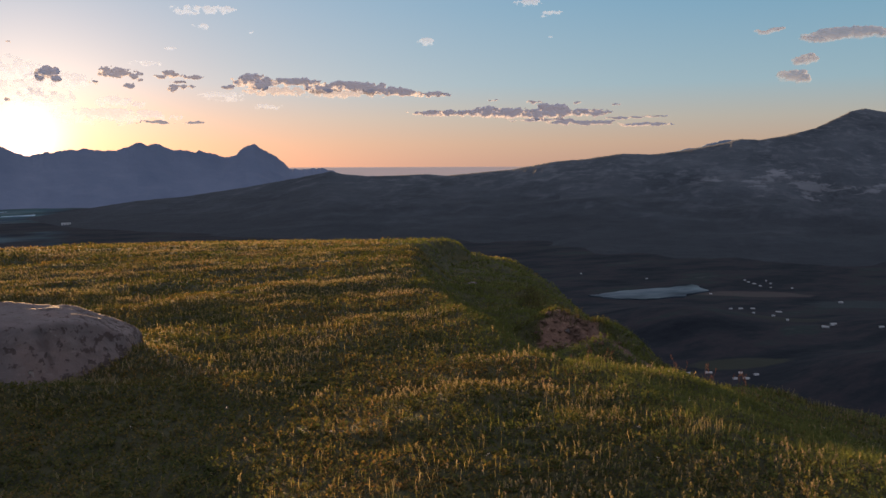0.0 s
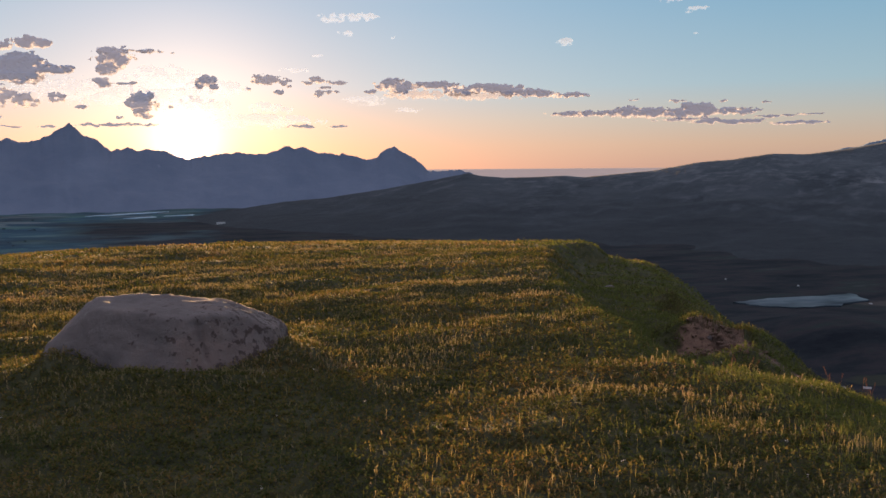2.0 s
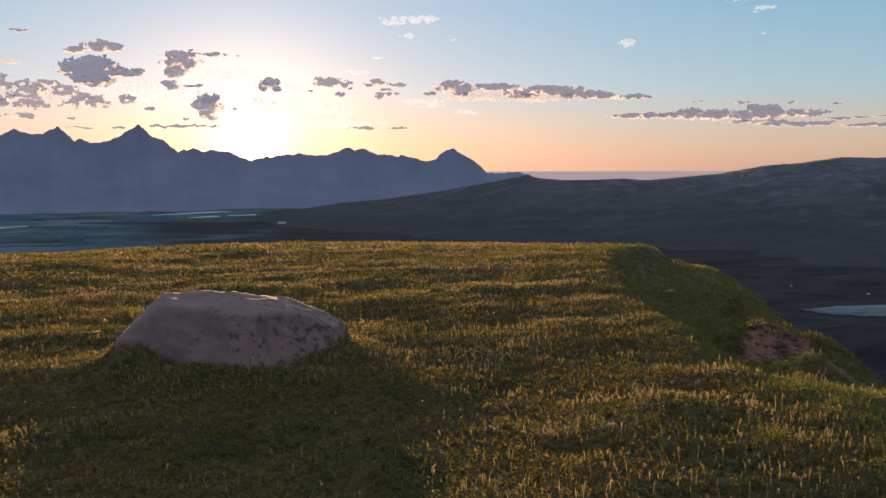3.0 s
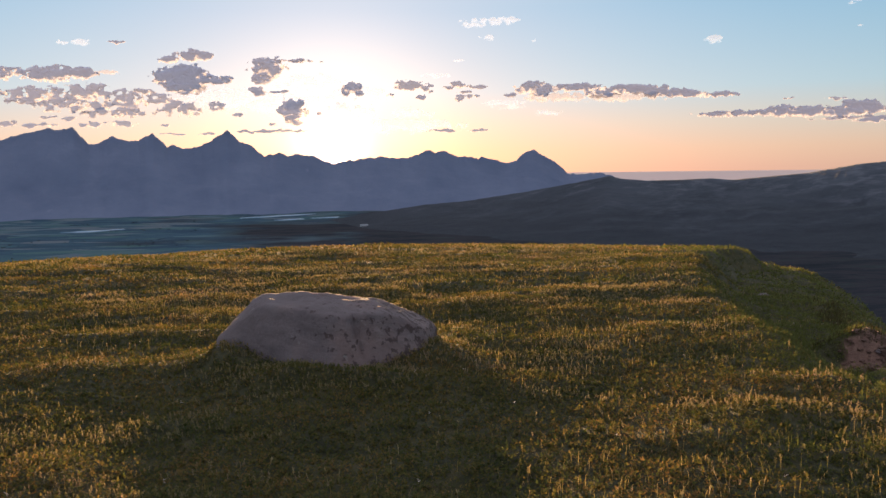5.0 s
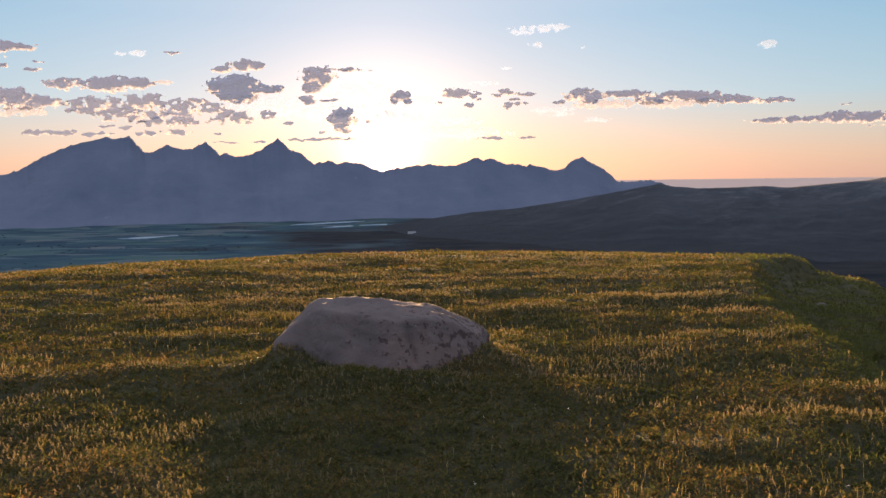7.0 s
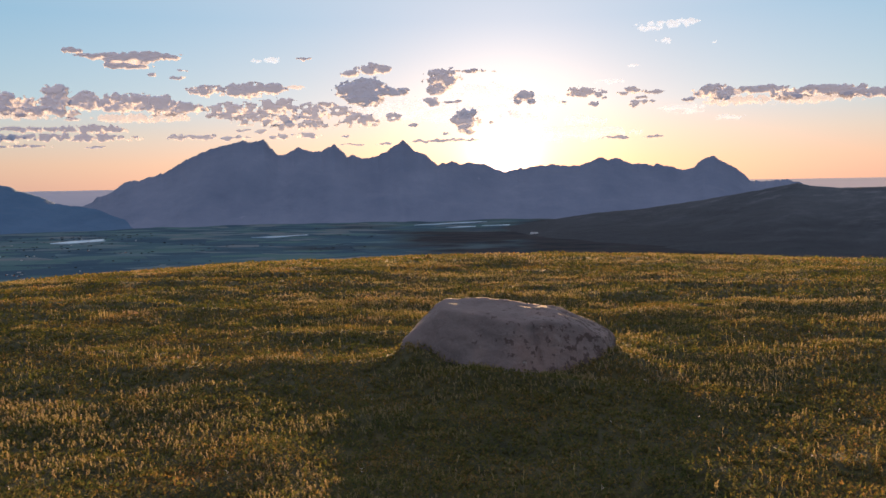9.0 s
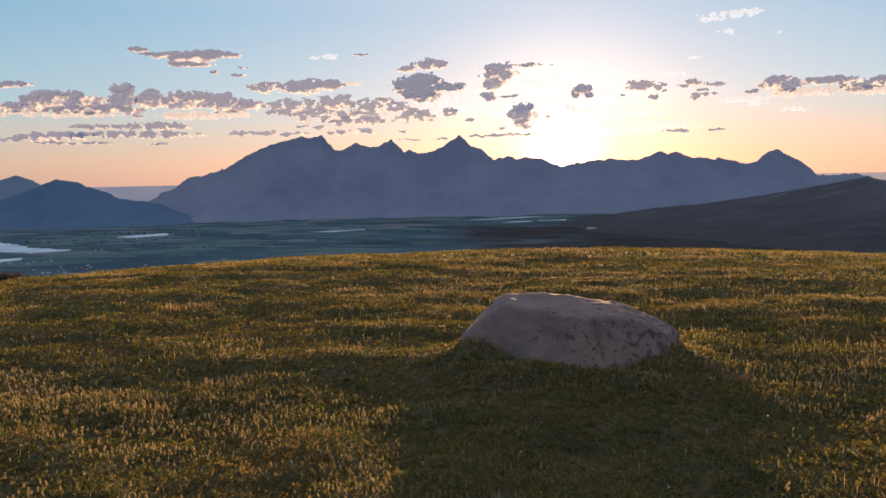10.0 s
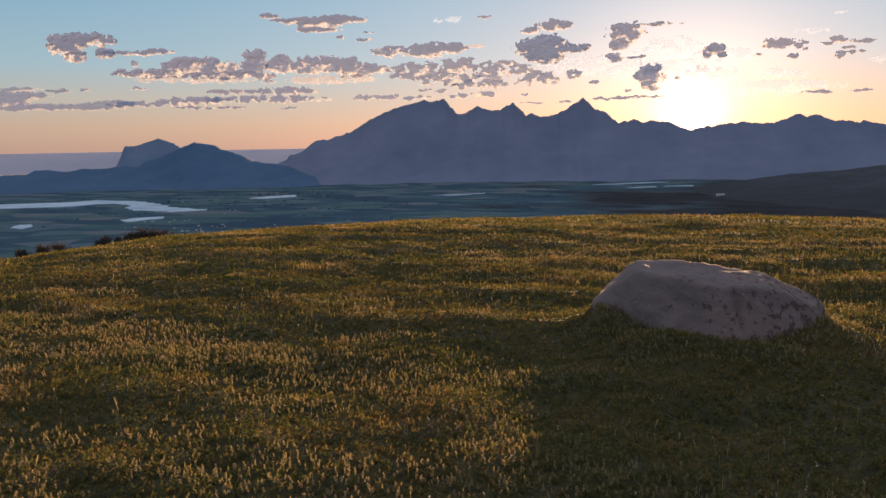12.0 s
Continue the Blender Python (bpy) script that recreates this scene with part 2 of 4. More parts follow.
def cloud_stuff(name, veil, opaque, core_from, core_to, core, grey=(0.51, 0.585, 0.78), bright=(0.255, 0.275, 0.36)):
    """Vapour. Its own thickness (the bulge of the shell) makes it opaque: thin edges let the low sun through, thick cores are lit by the sky."""
    m = Nodes(name)
    thick = m.math('MULTIPLY', m.node("SeparateXYZ", Vector=m.coord()).outputs["Y"], -1.0)
    ripple = m.math('MULTIPLY', m.math('SUBTRACT', m.noise(m.node("Mapping", Vector=m.coord(), Scale=(0.7, 0.0, 1.3)).outputs[0], 0.05, 6, 0.6), 0.5), 0.6)
    alpha = m.ramp(m.math('ADD', thick, m.math('MULTIPLY', ripple, 0.5)), (0.02, 0.0), (opaque, veil))
    depth = m.ramp(m.math('ADD', thick, ripple), (core_from, 0.0), (core_to, core))
    thin = m.node("BsdfTranslucent", Color=bright)
    dense = m.node("BsdfDiffuse", Color=grey)
    mix = m.node("MixShader", Fac=depth)
    m.l.new(thin.outputs[0], mix.inputs[1]), m.l.new(dense.outputs[0], mix.inputs[2])
    clear = m.node("BsdfTransparent")
    a = m.node("MixShader", Fac=alpha)
    m.l.new(clear.outputs[0], a.inputs[1]), m.l.new(mix.outputs[0], a.inputs[2])
    return m.finish(a.outputs[0])


def plain(name, colour, rough=0.8):
    m = Nodes(name)
    return m.principled(Base_Color=m.mix(m.math('MULTIPLY', m.noise(m.coord(), 3.0, 5), 0.35), colour, tuple(c * 0.6 for c in colour)), Roughness=rough)


SOIL, EARTH, VALLEY = heath_soil(), bare_earth(), hazy_valley_ground()
# LAKE has the pale sky reflection put into its base colour
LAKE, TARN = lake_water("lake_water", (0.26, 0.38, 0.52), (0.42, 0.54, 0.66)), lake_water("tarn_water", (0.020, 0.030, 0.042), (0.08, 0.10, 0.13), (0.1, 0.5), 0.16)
# matte seas: their base colours stand in for the reflected sky
SEA, BLUE_SEA = sky_tinted_sea("sky_tinted_sea", (0.80, 0.60, 0.53), (0.84, 0.64, 0.56)), sky_tinted_sea("sky_tinted_blue_sea", (0.36, 0.37, 0.46), (0.44, 0.42, 0.49))
ROCK = granite()

# ---------------------------------------------------------------- relief


def hashed(ix, iy, seed):
    h = (ix.astype(np.int64) * 374761393 + iy.astype(np.int64) * 668265263 + seed * 1442695041) & 0x7fffffff
    h = ((h ^ (h >> 13)) * 1274126177) & 0x7fffffff
    return ((h ^ (h >> 16)) & 0xffff) / 65535.0


def value_noise(x, y, seed=0):
    x, y = np.asarray(x, float), np.asarray(y, float)
    ix, iy = np.floor(x), np.floor(y)
    fx, fy = x - ix, y - iy
    fx, fy = fx * fx * (3 - 2 * fx), fy * fy * (3 - 2 * fy)
    a, b = hashed(ix, iy, seed), hashed(ix + 1, iy, seed)
    c, d = hashed(ix, iy + 1, seed), hashed(ix + 1, iy + 1, seed)
    return (a + (b - a) * fx) * (1 - fy) + (c + (d - c) * fx) * fy - 0.5


def fbm(x, y, octaves=4, seed=0, gain=0.5):
    total, amp = 0.0, 1.0
    for k in range(octaves):
        total = total + amp * value_noise(x + 17.3 * k, y - 9.1 * k, seed + k)
        x, y = 1.62 * x + 1.22 * y, 1.62 * y - 1.22 * x
        amp *= gain
    return total


def smooth(t):
    t = np.clip(t, 0, 1)
    return t * t * (3 - 2 * t)


VALLEY_Z = -168.0


def soft_fall(d, c, steepest):
    """How far the ground has dropped d metres past a brow: a bend, then an even slope."""
    d = np.maximum(d, 0)
    bend = steepest / (2 * c)
    return np.where(d < bend, c * d * d, c * bend * bend + steepest * (d - bend))


def scarp_x(y):
    return np.interp(y, [-5, 4, 6, 8.7, 10.7, 14.1, 15.0, 16.0, 17.0, 20], [4.4, 3.95, 3.9, 4.4, 5.2, 6.75, 7.5, 8.5, 9.1, 10.2]) + 0.35 * fbm(y * 0.9, y * 0 + 3, 3, 41)


def outer_x(y):
    """Where the slope breaks off to the valley."""
    return np.interp(y, [-6, 4.5, 4.9, 5.4, 6.4, 7.0, 8.0, 9.0, 10.4, 14.2, 15.5, 20], [7.3, 7.2, 6.3, 5.74, 5.46, 5.40, 5.78, 6.38, 7.25, 9.2, 10.0, 11.8]) + 0.3 * fbm(y * 1.1, y * 0 + 8, 4, 52)


def bare_rim(x, y):
    """Where the turf has broken off along the outer edge."""
    return (np.abs(x - outer_x(y) - 0.03) < 0.19) & (y > 5.0) & (y < 9.4) & (fbm(x * 1.6, y * 1.6, 3, 66) > -0.10)


def gully(x, y):
    """Metres along and across the line of the gully."""
    a = radians(36.9)
    return x * math.sin(a) + y * math.cos(a), x * math.cos(a) - y * math.sin(a)


def height(x, y):
    x, y = np.asarray(x, float), np.asarray(y, float)
    r, az = np.hypot(x, y), np.degrees(np.arctan2(x, y))
    brow = np.interp(az, [-180, -75, -60, -45, -35, -25, -16, 0, 21, 28, 60, 120, 180], [22, 12, 10.4, 10.9, 13.1, 13.9, 14.5, 15.2, 14.9, 14.6, 16, 20, 22])
    fall = soft_fall(r - brow, 0.0112, 0.42)
    xs = scarp_x(y)
    xo = outer_x(y)
    step = np.interp(y, [4.5, 7, 9, 13, 20], [0.0, 0.22, 0.34, 0.50, 0.72]) * smooth((x - xs) / np.interp(y, [8, 13], [0.8, 1.0]))
    shelf = np.maximum(x - xs, 0) * np.interp(y, [0, 4, 8, 13], [0.33, 0.29, 0.10, 0.05])
    side = step + np.minimum(shelf, 1.5) + soft_fall(x - xo, 0.35, 0.75)
    z = -np.maximum(fall, side) - 0.3 * np.minimum(fall, side)
    # a washed-out gully in the edge with an eroded earth bank across it, and turf heaped against the boulder
    along, across = gully(x, y)
    wide = 0.62 + 0.5 * smooth((along - 8.6) / 0.7) + 0.55 * smooth(across / 0.5)
    cut = smooth((wide - np.abs(across + 0.10 * fbm(along * 1.7, across * 0 + 2, 2, 14))) / (0.85 * wide)) * smooth((along - 6.2) / 0.5) * smooth((11.3 - along) / 1.2)
    bank = np.interp(along, [6.0, 6.6, 8.3, 8.75, 9.15, 9.7, 11.4], [0.02, -0.04, -0.38, -0.28, -0.17, -0.24, -0.55])
    z = z + cut * (bank - z + 0.15 * fbm(x * 2.2, y * 3.4, 5, 15, 0.6))
    z = z + 0.11 * np.exp(-((x - xo + 0.25) / 0.45) ** 2) * fbm(x * 2.1, y * 2.1, 3, 16)
    z = z + 0.09 * np.exp(-((x - 0.10) / 0.5) ** 2 - ((y - 6.05) / 0.26) ** 2)
    z = z + 0.09 * np.exp(-((x + 0.38) / 0.34) ** 2 - ((y - 6.15) / 0.28) ** 2)
    z = z + 0.12 * np.exp(-((x + 0.88) / 0.30) ** 2 - ((y - 6.72) / 0.4) ** 2) + 0.13 * np.exp(-((x - 0.95) / 0.34) ** 2 - ((y - 6.75) / 0.4) ** 2)
    # a sag in the turf before the bank, and a last sunlit swell of turf at the far corner
    z = z - 0.09 * np.exp(-((x - 4.35) / 0.55) ** 2 - ((y - 5.75) / 0.6) ** 2)
    z = z + 0.07 * np.exp(-((x - 9.7) / 0.7) ** 2 - ((y - 15.1) / 0.8) ** 2)
    near = np.clip(1 - r / 90, 0, 1)
    z = z + near * (0.07 * fbm(x * 0.33, y * 0.33, 3, 5) + 0.062 * fbm(x * 0.8, y * 1.9, 3, 6) + 0.035 * fbm(x * 3.3, y * 3.9, 2, 7))
    # low terraces, as turf creeps on a windy hilltop
    u = y * 0.80 + 0.12 * x + 1.6 * fbm(x * 0.20, y * 0.20, 3, 23) + 0.35 * fbm(x * 1.3, y * 1.3, 2, 24)
    u = u - np.floor(u)
    tread = np.where(u < 0.16, smooth(u / 0.16), (1 - u) / 0.84)
    z = z + 0.042 * near * smooth((r - 6.5) / 4) * np.clip(0.55 + 1.4 * fbm(x * 0.4, y * 0.5, 2, 25), 0.1, 1.1) * (tread - 0.5)
    z = z + 0.16 * smooth((x - xs) / 0.8) * near * fbm(x * 1.1, y * 1.1, 3, 19)
    rough = smooth((r - 40) / 160)
    z = z + rough * 6 * fbm(x * 0.012, y * 0.012, 4, 9)
    floor = VALLEY_Z + 0.8 * fbm(x * 0.004, y * 0.004, 4, 12)
    for hx, hy, hh, hw in ((590, 590, 26, 95), (560, 330, 34, 90), (760, 420, 22, 110), (-900, 1250, 14, 160)):
        floor = floor + hh * np.exp(-((x - hx) ** 2 + (y - hy) ** 2) / hw ** 2)
    return np.where(z < floor + 30, floor + 30 * np.exp(np.clip((z - floor - 30) / 30, -8, 0)) * smooth((z - floor + 160) / 190), z)


def grid_mesh(name, co, rows, cols, close=False, uv=None):
    """A mesh from a rows x cols grid of points."""
    i = np.arange(rows - 1)[:, None] * cols
    j = np.arange(cols if close else cols - 1)[None, :]
    k = (j + 1) % cols
    quads = np.stack([i + j, i + k, i + cols + k, i + cols + j], -1).reshape(-1, 4)
    return quick_mesh(name, co.reshape(-1, 3), quads)


def quick_mesh(name, co, faces, smooth_shade=True):
    me = bpy.data.meshes.new(name)
    n, k = faces.shape
    me.vertices.add(len(co))
    me.vertices.foreach_set("co", np.ascontiguousarray(co, np.float32).ravel())
    me.loops.add(n * k)
    me.loops.foreach_set("vertex_index", np.ascontiguousarray(faces, np.int32).ravel())
    me.polygons.add(n)
    me.polygons.foreach_set("loop_start", np.arange(n, dtype=np.int32) * k)
    me.polygons.foreach_set("use_smooth", np.full(n, smooth_shade))
    me.update(calc_edges=True)
    return me


# ---------------------------------------------------------------- the ground, one sheet to the horizon
SEG = 520
radii = [0.0, 0.6, 1.2, 1.8]
while radii[-1] < 30:
    radii.append(radii[-1] * 1.0125 + 0.004)
while radii[-1] < 4900:
    radii.append(radii[-1] * 1.045)
RAD = np.array(radii)
ang = np.linspace(0, 2 * np.pi, SEG, endpoint=False)
gx, gy = RAD[:, None] * np.sin(ang)[None, :], RAD[:, None] * np.cos(ang)[None, :]
gz = height(gx, gy)
me = grid_mesh("ground", np.stack([gx, gy, gz], -1)[:, ::-1], len(RAD), SEG, close=True)
me.materials.append(SOIL)
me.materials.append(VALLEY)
ring = np.repeat(np.arange(len(RAD) - 1), SEG)
me.materials.append(EARTH)
mid = np.tile(ang[::-1], len(RAD) - 1) - np.pi / SEG
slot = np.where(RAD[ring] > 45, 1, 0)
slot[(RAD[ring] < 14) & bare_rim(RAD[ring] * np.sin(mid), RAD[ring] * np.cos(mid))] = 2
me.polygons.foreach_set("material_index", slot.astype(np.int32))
ground = tagged(new("ground", me), "heathland hilltop that falls away to a dusky valley floor", "ground", kind="structure")

# the sea, in the gaps between the mountains out to the horizon


def sea(az0, az1, r0, z0, water, label):
    rr = np.array([r0, (r0 + 4960) / 2, 4960.0])
    zz = np.array([z0, (z0 - 15) / 2, -15.0])
    sa = np.radians(np.linspace(az0, az1, 60))
    co = np.stack([rr[:, None] * np.sin(sa), rr[:, None] * np.cos(sa), np.repeat(zz[:, None], 60, 1)], -1)[:, ::-1]
    me = grid_mesh("water_sea", co, 3, 60)
    me.materials.append(water)
    return tagged(new("water_sea", me), label, "sea", kind="structure")


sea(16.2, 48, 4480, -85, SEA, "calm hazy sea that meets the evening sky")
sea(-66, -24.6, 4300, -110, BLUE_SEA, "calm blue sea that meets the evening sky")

# ---------------------------------------------------------------- mountains


def mountain(label, crest, ridge, foot, material, seed, jag=0.05, relief=0.16, step=0.1, rows=40, power=1.25):
    """A range along a crest of (bearing, elevation) summits and saddles. ridge and foot: bearings and distances of its crest and its foot."""
    crest = np.array(crest)
    az = np.arange(crest[0, 0], crest[-1, 0] + step / 2, step)
    el = np.interp(az, crest[:, 0], crest[:, 1]) + jag * 2 * fbm(az * 2.6, az * 0 + seed, 5, seed, 0.68)
    R1, R0 = np.interp(az, *ridge), np.interp(az, *foot) * (1 + 0.05 * fbm(az * 0.35, az * 0 + 1, 3, seed))
    top = 1.6 + R1 * np.tan(np.radians(el))
    half = int(0.7 / step) + 1
    calm = np.convolve(np.pad(top, half, mode="edge"), np.full(2 * half + 1, 1 / (2 * half + 1)), "valid")
    teeth, top = top - calm, calm
    base = VALLEY_Z - 12
    v = np.concatenate([np.linspace(0, 1, rows), [1.04, 1.1, 1.2]])
    V, A = np.meshgrid(v, az, indexing="ij")
    f = np.clip(V, 0, 1)
    Rr = R0[None, :] + (R1 - R0)[None, :] * V
    px, py = Rr * np.sin(np.radians(A)), Rr * np.cos(np.radians(A))
    spur = 1 - np.abs(2 * fbm(px / 520 + 0.4 * fbm(px / 300, py / 300, 2, seed + 5), py / 520, 4, seed + 1, 0.5))
    fine = fbm(px / 120, py / 120, 5, seed + 2, 0.55)
    k = np.clip(f ** power + relief * ((spur - 0.75) * 1.1 + fine * 0.5) * 4 * f * (1 - f), 0, 1)
    Z = base + (top - base)[None, :] * k + teeth[None, :] * f ** 7
    back = V > 1
    Z = np.where(back, base + (top - base)[None, :] * np.clip(1 - (V - 1) * 4.5, 0, 1) + (teeth[None, :] - 4) * (V < 1.05), Z)
    Rr = np.where(back, np.minimum(Rr, 4900), Rr)
    co = np.stack([Rr * np.sin(np.radians(A)), Rr * np.cos(np.radians(A)), Z], -1)
    me = grid_mesh("mountain", co, len(v), len(az))
    me.materials.append(material)
    return tagged(new("mountain", me), label, "mountain", "mountains round the valley")


# bluish air haze is put into these rock colours
DUSK = mountain_rock("hazy_dusk_rock", (0.117, 0.151, 0.238), (0.161, 0.197, 0.292), (0.22, 0.25, 0.35), 0.0)
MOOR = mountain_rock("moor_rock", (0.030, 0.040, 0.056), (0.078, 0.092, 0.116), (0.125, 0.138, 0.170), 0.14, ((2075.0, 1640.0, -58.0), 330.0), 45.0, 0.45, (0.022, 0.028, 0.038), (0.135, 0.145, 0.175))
FAR = mountain_rock("hazy_far_rock", (0.086, 0.156, 0.255), (0.145, 0.195, 0.29), (0.18, 0.235, 0.32), 0.0)
BLUE = mountain_rock("haze_blue_rock", (0.046, 0.106, 0.200), (0.066, 0.134, 0.240), (0.130, 0.180, 0.28), 0.0)

mountain("long jagged mountain range tinted with purple dusk haze",
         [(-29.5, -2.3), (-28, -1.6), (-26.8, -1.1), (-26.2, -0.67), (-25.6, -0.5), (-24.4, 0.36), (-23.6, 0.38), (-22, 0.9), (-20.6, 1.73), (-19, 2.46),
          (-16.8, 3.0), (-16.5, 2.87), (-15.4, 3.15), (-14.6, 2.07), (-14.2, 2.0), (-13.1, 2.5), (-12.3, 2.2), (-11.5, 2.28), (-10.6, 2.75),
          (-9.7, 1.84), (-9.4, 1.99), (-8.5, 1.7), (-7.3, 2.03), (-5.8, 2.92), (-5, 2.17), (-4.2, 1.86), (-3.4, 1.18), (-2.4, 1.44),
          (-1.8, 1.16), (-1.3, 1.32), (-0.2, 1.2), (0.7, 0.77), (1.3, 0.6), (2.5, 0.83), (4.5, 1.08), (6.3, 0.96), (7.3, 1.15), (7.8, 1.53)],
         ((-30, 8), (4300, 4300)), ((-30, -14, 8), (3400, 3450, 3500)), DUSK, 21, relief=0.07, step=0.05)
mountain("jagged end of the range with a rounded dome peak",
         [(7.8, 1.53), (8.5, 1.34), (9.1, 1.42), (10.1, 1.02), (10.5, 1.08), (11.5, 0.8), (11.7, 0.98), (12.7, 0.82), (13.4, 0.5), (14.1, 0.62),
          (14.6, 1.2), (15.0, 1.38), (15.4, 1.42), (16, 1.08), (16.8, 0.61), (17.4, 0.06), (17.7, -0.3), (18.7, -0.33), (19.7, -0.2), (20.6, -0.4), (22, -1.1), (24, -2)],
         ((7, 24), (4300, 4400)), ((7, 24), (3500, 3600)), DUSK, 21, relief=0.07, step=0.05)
mountain("low haze-blue headland with a steep blocky peak",
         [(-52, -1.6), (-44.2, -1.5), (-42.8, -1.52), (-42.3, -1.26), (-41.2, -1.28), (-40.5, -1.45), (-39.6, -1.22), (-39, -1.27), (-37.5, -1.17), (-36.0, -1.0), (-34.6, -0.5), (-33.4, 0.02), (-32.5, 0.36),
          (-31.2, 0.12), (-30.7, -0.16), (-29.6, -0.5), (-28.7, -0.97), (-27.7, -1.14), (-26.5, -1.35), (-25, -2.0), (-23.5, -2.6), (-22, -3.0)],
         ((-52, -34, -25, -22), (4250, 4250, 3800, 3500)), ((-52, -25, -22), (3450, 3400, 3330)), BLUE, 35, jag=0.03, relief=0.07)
mountain("haze-blue block mountain with a sheer face",
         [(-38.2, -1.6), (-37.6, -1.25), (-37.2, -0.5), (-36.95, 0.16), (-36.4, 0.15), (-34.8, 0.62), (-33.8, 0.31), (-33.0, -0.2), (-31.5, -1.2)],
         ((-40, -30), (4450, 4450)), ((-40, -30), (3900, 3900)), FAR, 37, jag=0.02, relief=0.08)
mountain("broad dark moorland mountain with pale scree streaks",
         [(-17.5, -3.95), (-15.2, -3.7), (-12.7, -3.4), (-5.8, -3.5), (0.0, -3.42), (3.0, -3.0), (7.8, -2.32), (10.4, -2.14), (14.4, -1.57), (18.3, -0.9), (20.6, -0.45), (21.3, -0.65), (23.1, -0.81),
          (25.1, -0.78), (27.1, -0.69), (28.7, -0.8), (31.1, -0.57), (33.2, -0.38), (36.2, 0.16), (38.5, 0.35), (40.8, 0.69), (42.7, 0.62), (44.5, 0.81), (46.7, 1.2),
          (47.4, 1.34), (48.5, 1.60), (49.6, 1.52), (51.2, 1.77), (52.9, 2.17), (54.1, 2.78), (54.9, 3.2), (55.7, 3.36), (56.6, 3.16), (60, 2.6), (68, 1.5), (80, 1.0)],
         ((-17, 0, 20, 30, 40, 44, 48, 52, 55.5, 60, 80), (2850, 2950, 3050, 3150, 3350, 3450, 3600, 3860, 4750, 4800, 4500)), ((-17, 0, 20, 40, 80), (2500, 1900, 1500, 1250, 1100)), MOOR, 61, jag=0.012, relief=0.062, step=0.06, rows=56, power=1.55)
mountain("distant pale ridge tinted with haze", [(42, 0.4), (44.5, 0.83), (45.2, 1.02), (45.8, 1.05), (46.4, 1.3), (47.6, 1.55), (48.4, 1.5), (50, 1.2)],
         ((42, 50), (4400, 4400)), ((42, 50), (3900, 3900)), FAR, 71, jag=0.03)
# closes the view behind the camera
mountain("dark hills across the valley", [(80, 1.0), (110, 2.4), (150, 1.6), (185, 2.8), (220, 1.4), (260, 2.2), (308, -1.6)],
         ((80, 308), (3600, 4150)), ((80, 308), (2300, 3300)), MOOR, 81, jag=0.25, step=0.5, rows=20)

# ---------------------------------------------------------------- lakes


LAKES = []


def lake(label, outline, water=LAKE, name="water"):
    LAKES.append(outline)
    pts = [Vector(p) for p in outline]
    ring = []
    for a, b in zip(pts, pts[1:] + pts[:1]):
        side = Vector((b.y - a.y, a.x - b.x)) * 0.12
        for k in range(6):
            t = k / 6
            ring.append(a.lerp(b, t) + side * noise.noise((a.x * 0.01 + t * 4, a.y * 0.01, 0)))
    bm = bmesh.new()
    low = [bm.verts.new((p.x, p.y, VALLEY_Z - 3)) for p in ring]
    high = [bm.verts.new((p.x, p.y, VALLEY_Z + 1.6)) for p in ring]
    bm.faces.new(high)
    for i in range(len(ring)):
        j = (i + 1) % len(ring)
        bm.faces.new((low[i], low[j], high[j], high[i]))
    bmesh.ops.recalc_face_normals(bm, faces=bm.faces)
    me = bpy.data.meshes.new(name)
    bm.to_mesh(me)
    bm.free()
    me.materials.append(water)
    return tagged(new(name, me), label, "lake", kind="structure")


lake("pale lake in the dark valley", [(653, 815), (670, 770), (721, 746), (815, 765), (836, 810), (741, 818)], TARN)
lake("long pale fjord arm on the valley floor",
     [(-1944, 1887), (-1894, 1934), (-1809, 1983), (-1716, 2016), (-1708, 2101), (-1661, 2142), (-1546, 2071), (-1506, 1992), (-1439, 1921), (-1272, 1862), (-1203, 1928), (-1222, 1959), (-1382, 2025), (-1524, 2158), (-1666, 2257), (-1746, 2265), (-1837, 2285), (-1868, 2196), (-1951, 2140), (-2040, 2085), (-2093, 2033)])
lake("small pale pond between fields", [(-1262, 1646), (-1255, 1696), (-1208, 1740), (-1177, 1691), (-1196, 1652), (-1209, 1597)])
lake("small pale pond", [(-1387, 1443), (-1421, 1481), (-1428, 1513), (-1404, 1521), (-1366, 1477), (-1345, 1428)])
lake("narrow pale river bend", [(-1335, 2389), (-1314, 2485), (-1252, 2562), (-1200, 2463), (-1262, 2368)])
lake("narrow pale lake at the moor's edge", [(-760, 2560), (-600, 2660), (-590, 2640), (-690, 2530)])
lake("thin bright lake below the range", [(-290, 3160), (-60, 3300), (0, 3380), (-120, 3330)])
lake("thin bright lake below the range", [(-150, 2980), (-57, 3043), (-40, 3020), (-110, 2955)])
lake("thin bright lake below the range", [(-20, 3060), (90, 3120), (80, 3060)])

# ---------------------------------------------------------------- boulder


